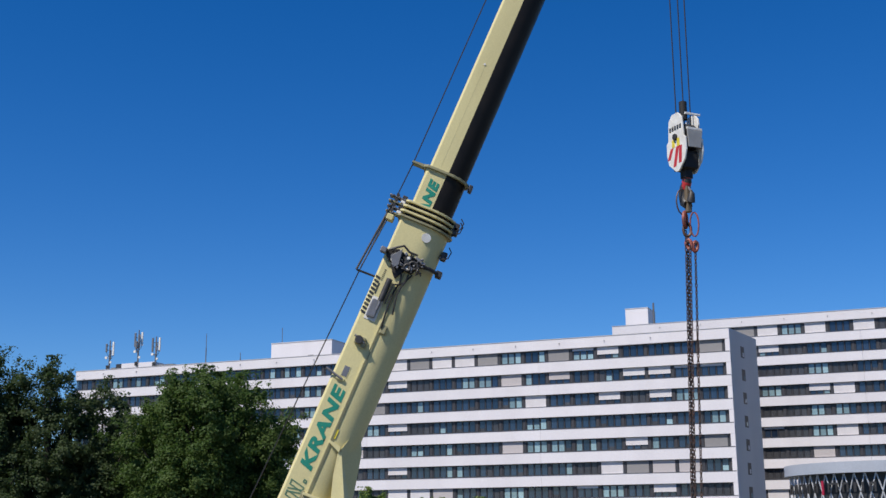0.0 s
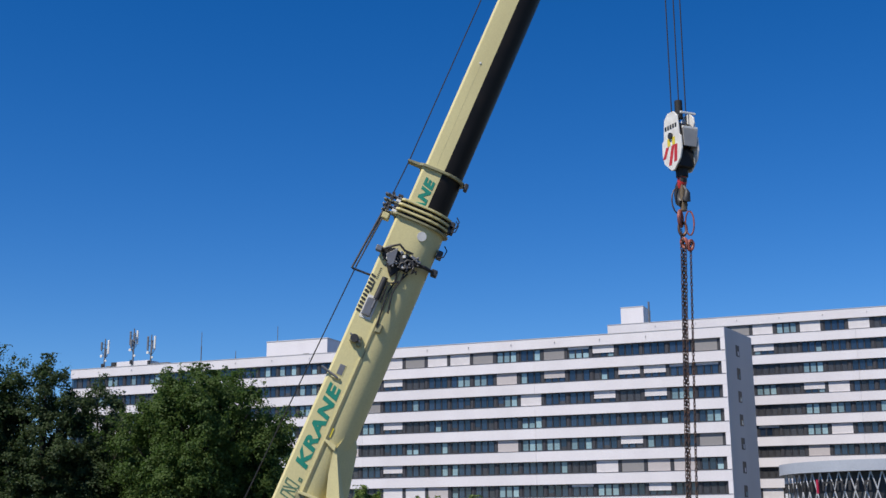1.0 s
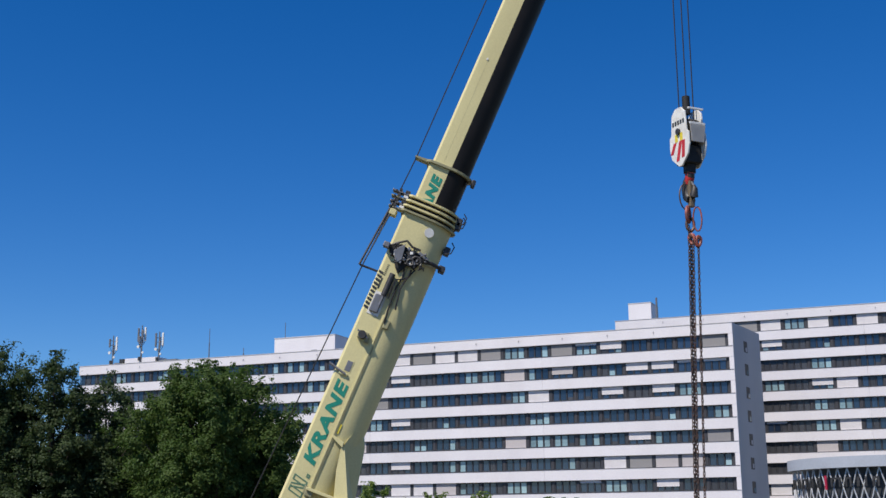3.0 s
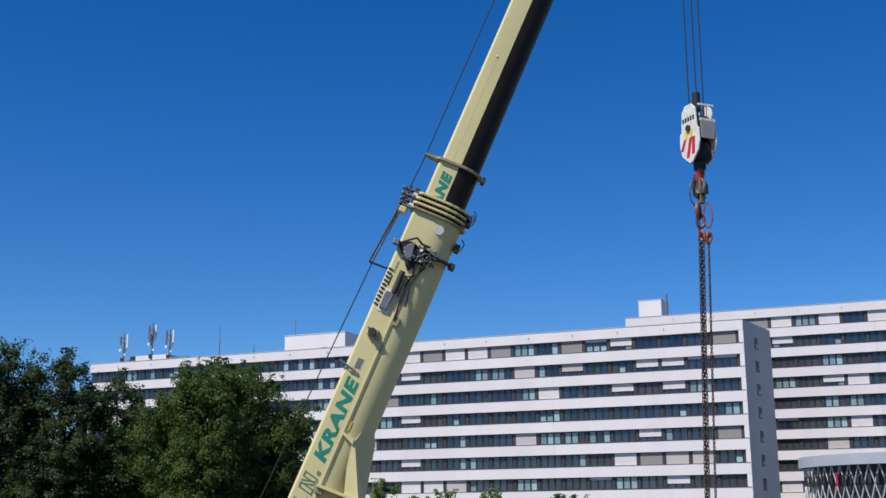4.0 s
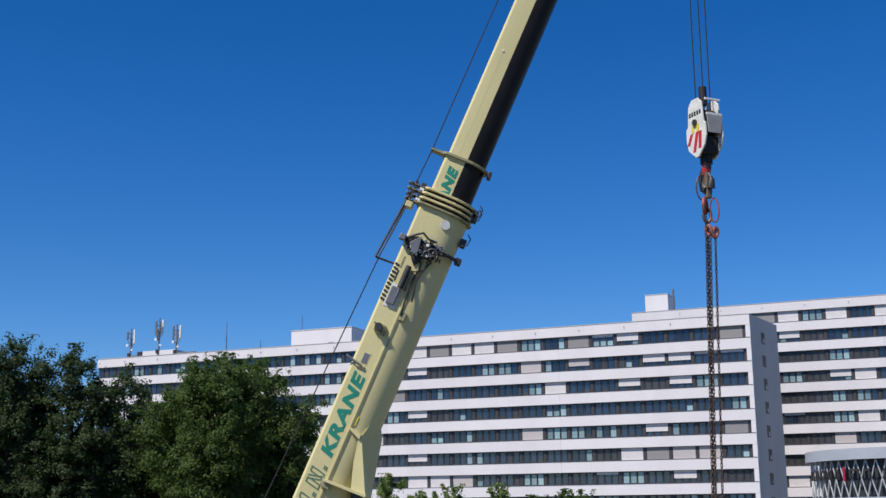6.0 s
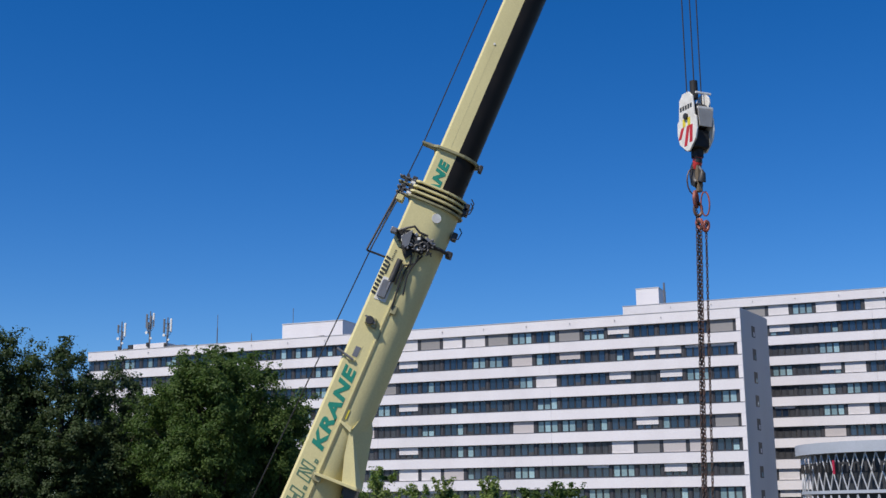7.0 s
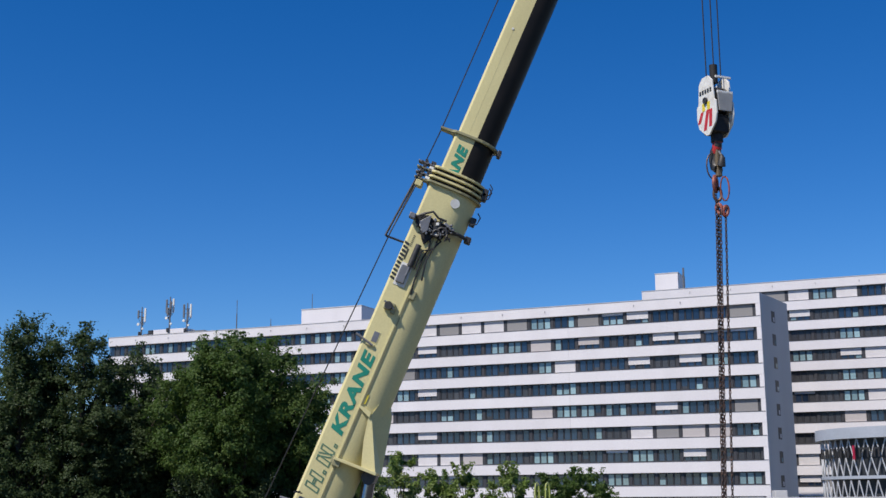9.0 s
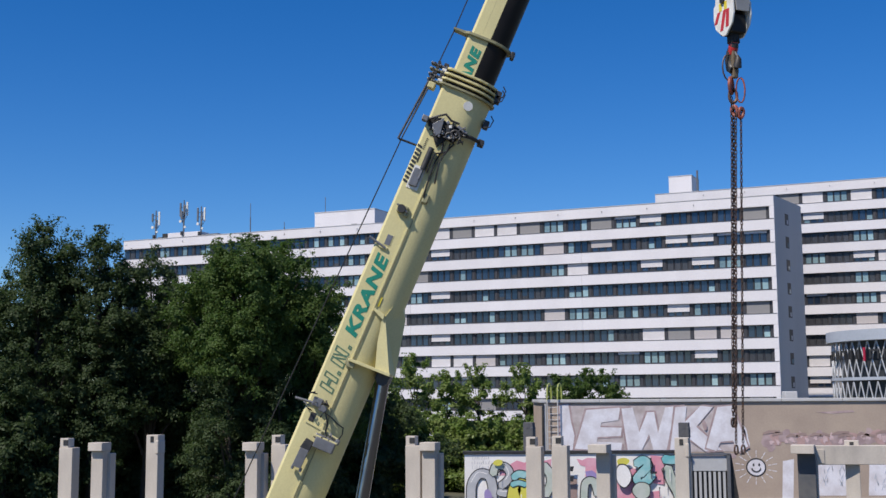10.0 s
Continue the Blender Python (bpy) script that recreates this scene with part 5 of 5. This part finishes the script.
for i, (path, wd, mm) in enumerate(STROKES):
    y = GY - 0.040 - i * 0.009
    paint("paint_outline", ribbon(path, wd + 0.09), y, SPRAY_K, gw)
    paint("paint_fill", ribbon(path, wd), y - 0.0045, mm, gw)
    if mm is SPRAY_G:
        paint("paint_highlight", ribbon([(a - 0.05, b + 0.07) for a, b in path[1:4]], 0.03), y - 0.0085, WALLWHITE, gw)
DISCS = ((0.48, 2.31, 0.20, 0.13, SPRAY_Y, 0), (5.71, 2.33, 0.26, 0.16, SPRAY_Y, 0), (6.45, 1.13, 0.36, 0.34, SPRAY_S, 1), (5.71, 1.75, 0.30, 0.46, WALLWHITE, 1), (0.05, 0.92, 0.16, 0.3, SPRAY_V, 0))
for i, (cx, cz, rx, rz, mm, rim) in enumerate(DISCS):
    y = GY - 0.145 - i * 0.009
    o = oval(cx, cz, rx, rz, 24, 0.1, 0.03, i)
    if rim:
        paint("paint_outline", scaled(o, 1.12), y, SPRAY_K, gw)
    paint("paint_fill", o, y - 0.0045, mm, gw)
DRIPS = ((3.25, 2.12, 0.40, 0.18), (3.25, 1.72, 0.40, 0.20), (6.83, 2.47, 0.06, 0.9), (7.35, 2.07, 0.05, 0.8), (8.01, 2.27, 0.05, 0.7), (7.17, 1.27, 0.05, 0.6), (7.85, 1.57, 0.08, 0.5), (6.81, 1.89, 0.3, 0.06))
for i, (x, z, w, h) in enumerate(DRIPS):
    paint("paint_stroke", [(x, z), (x + w, z + 0.03), (x + w * 0.9, z - h), (x + 0.02, z - h * 0.92)], GY - 0.19 - i * 0.004, SPRAY_K, gw)
for i, (x, z, h) in enumerate(((7.62, 2.0, 0.5), (7.88, 2.0, 0.8), (8.02, 1.95, 0.4), (7.20, 1.2, 0.5), (1.42, 1.0, 0.3), (0.5, 1.9, 0.35))):
    paint("paint_drip", [(x, z), (x + 0.035, z), (x + 0.025, z - h), (x + 0.008, z - h)], GY - 0.222, WALLWHITE, gw)

gate = thing("slatted_gate", "grey slatted metal yard gate beside the graffiti wall", "gate")
part("gate_frame", M().box((9.35, 52.2, 2.60), (1.75, 0.14, 0.10)).box((8.55, 52.2, 0.7), (0.14, 0.14, 3.8)).box((10.15, 52.2, 0.7), (0.14, 0.14, 3.8)), GREY, gate, bevel=0.01)
part("gate_head", M().box((9.35, 52.24, 2.22), (1.46, 0.08, 0.62)), ENDWALL, gate, "plain grey head panel", bevel=0.008)
for i in range(7):
    part("slat", M().box((8.76 + i * 0.2, 52.22, 0.34), (0.10, 0.06, 3.08)), ENDWALL, gate)
part("gate_panel", M().box((9.35, 52.34, 0.6), (1.6, 0.03, 3.6)), DARK, gate)
part("side_wedge", M().loft([[(10.25, y, GZ), (10.85, y, GZ), (10.3, y, 2.6), (10.22, y, 2.6)] for y in (52.3, 53.5)]), DARK, gate)

# ================= concrete columns =================
PYAW = -17
CG = "columns of the demolished hall"


def column(x, y, top, kind, w=0.50, d=0.46, label="weathered bare concrete column", reach=0.45):
    c = thing("concrete_column", label, "column", pose(x, y, GZ, 0, 0, PYAW), group=CG)
    H = top - GZ
    if kind == "peg":       # notched head with a narrower tongue
        part("shaft", M().box((0.06, 0, (H - 0.34) / 2), (w + 0.08, d, H - 0.34)), CONCRETE, c, bevel=0.02)
        part("tongue", M().box((-0.05, 0, H - 0.17), (w * 0.72, d * 0.8, 0.34)), CONCRETE, c, bevel=0.015)
        # thin dark block drawn for the shade inside a square pocket
        part("socket", M().box((0.02, -d * 0.4 - 0.005, H - 0.16), (0.2, 0.02, 0.2)), DARK, c)
    elif kind == "corbel":  # head piece that overhangs the shaft
        part("shaft", M().box((0.10, 0.06, (H - 0.3) / 2), (w, d, H - 0.3)), CONCRETE, c, bevel=0.02)
        part("rear_shaft", M().box((0.30, 0.30, (H - 0.4) / 2), (0.35, 0.35, H - 0.4)), CONCRETE, c, bevel=0.02)
        part("head", M().box((0.18 - reach * 0.4, -reach * 0.45, H - 0.15), (w + 0.06 + reach * 0.25, d + reach, 0.30)), CONCRETE, c, bevel=0.015)
    else:
        part("shaft", M().box((0, 0, H / 2), (w, d, H)), CONCRETE, c, bevel=0.02)
        # no hollow here: its shade is drawn as a thin dark block
        part("pocket", M().box((0.0, -d / 2 - 0.003, H - 0.16), (0.14, 0.02, 0.22)), DARK, c)
        part("chipped_edge", M().box((w / 2 - 0.04, -0.02, H - 0.45), (0.14, d + 0.03, 0.5)), CONCRETE, c, bevel=0.04)
    return c


for x, top, kind in ((-15.5, 3.62, "peg"), (-14.30, 3.47, "corbel"), (-12.24, 3.73, "plain"), (-8.62, 3.45, "corbel"), (-7.62, 3.70, "peg"), (-2.68, 3.64, "peg"),
                     (-2.15, 3.42, "corbel"), (1.72, 3.58, "peg"), (2.66, 3.61, "peg"), (4.15, 3.32, "corbel"), (7.14, 3.53, "plain"), (13.25, 3.40, "plain")):
    column(x, 45.2 if kind != "corbel" else 44.9, top, kind, reach=0.45 if x > 0 else 0.14)
dark_col = column(11.35, 44.6, 3.28, "corbel", 0.62, 0.5, "concrete column with a shade-darkened head carrying a beam")
# the shade on the head is put into its colour
dark_col.children[2].data.materials[0] = SHADECON
column(14.55, 44.4, 2.5, "plain", 0.42, 0.4, "short bare concrete column")
# rear columns: their shade is put into the colour too
for cx_, ct_ in ((1.95, 3.9), (8.95, 3.85)):
    back_col = column(cx_, 56.0, ct_, "plain", 0.45, 0.45, "weathered concrete column behind the yard wall, darkened as shade")
    for ch in back_col.children:
        ch.data.materials[0] = SHADECON
beam = thing("concrete_beam", "long pale precast concrete beam resting on columns", "beam", pose(14.8, 45.0, 2.89))
part("beam_body", M().box((0, 0, 0), (6.2, 0.5, 0.68)), CONCRETE, beam, bevel=0.02)
part("beam_end", M().box((-2.85, -0.26, -0.04), (0.36, 0.04, 0.5)), CONCRETE, beam, bevel=0.01)
column(17.6, 45.0, 2.55, "plain")

# ================= round shopping building =================
DR, DC, DZ = 9.6, (42.3, 117.0), 11.3
drum = thing("round_building", "round dark glazed building with silver lattice struts and pale rim", "building", pose(DC[0], DC[1], -0.3))


def ringwall(r0, r1, z0, z1, n=72):
    m = M()
    prof = [(r0, z0), (r1, z0), (r1, z1), (r0, z1)]
    vs = [(r * math.cos(2 * math.pi * i / n), r * math.sin(2 * math.pi * i / n), z) for i in range(n) for r, z in prof]
    fs = [(i * 4 + j, i * 4 + (j + 1) % 4, ((i + 1) % n) * 4 + (j + 1) % 4, ((i + 1) % n) * 4 + j) for i in range(n) for j in range(4)]
    return m.add(vs, fs)


part("rim", ringwall(DR - 1.2, DR, DZ - 0.98, DZ), DRUMW, drum, "pale grey rim", smooth=True)
part("roof", M().tube([(0, 0, DZ - 0.4), (0, 0, DZ - 0.3)], DR - 1.1, 48), ROOF, drum)
part("glazing", M().tube([(0, 0, GZ), (0, 0, DZ - 1.0)], DR - 1.3, 64), DRUMD, drum, "dark glazing")
for z0, z1 in ((6.72, 7.0), (2.2, 2.6)):
    part("ring_band", ringwall(DR - 1.3, DR - 0.35, z0, z1), DRUMW, drum, smooth=True)
NS = 60
for lay, (z0, z1) in enumerate(((8.68, DZ - 0.98), (7.0, 8.62), (4.7, 6.6), (2.6, 4.6))):
    for i in range(NS):
        a0 = 2 * math.pi * (i + 0.5 * (lay % 2)) / NS
        for sg in (-1, 1):
            a1 = a0 + sg * math.pi / NS * 1.0
            p, q = (math.cos(a0) * (DR - 0.5), math.sin(a0) * (DR - 0.5), z0), (math.cos(a1) * (DR - 0.5), math.sin(a1) * (DR - 0.5), z1)
            if math.sin(a0) < 0.35:
                part("strut", M().tube([p, q], 0.065, 6), STRUT, drum)
widths = (0.75, 0.5, 0.75, 0.5, 0.5, 0.22, 1.0, 0.6, 0.25, 0.2, 0.6)
ang = radians(179)
for i, wd in enumerate(widths):   # the centre's name as plain bars
    a1 = ang + (wd + 0.28) / DR
    rr = DR - 0.15
    am = (ang + a1) / 2
    red = i == 5
    h = 1.25 if red else 0.85
    m = pose(rr * math.cos(am), rr * math.sin(am), 9.05, 0, 0, math.degrees(am) + 90)
    bars = M().box((0, 0, 0), (wd, 0.12, h))
    if wd > 0.4:   # an open arch: two uprights under a bar
        bars = M().box((0, 0, h / 2 - 0.09), (wd, 0.12, 0.18)).box((0.09 - wd / 2, 0, -0.09), (0.18, 0.12, h - 0.18)).box((wd / 2 - 0.09, 0, -0.09), (0.18, 0.12, h - 0.18))
    sg = part("sign_letter", bars, CRIMSON if red else DARK, drum, "red sign bar" if red else "dark sign bar")
    sg.matrix_local = m
    ang = a1 + 0.02
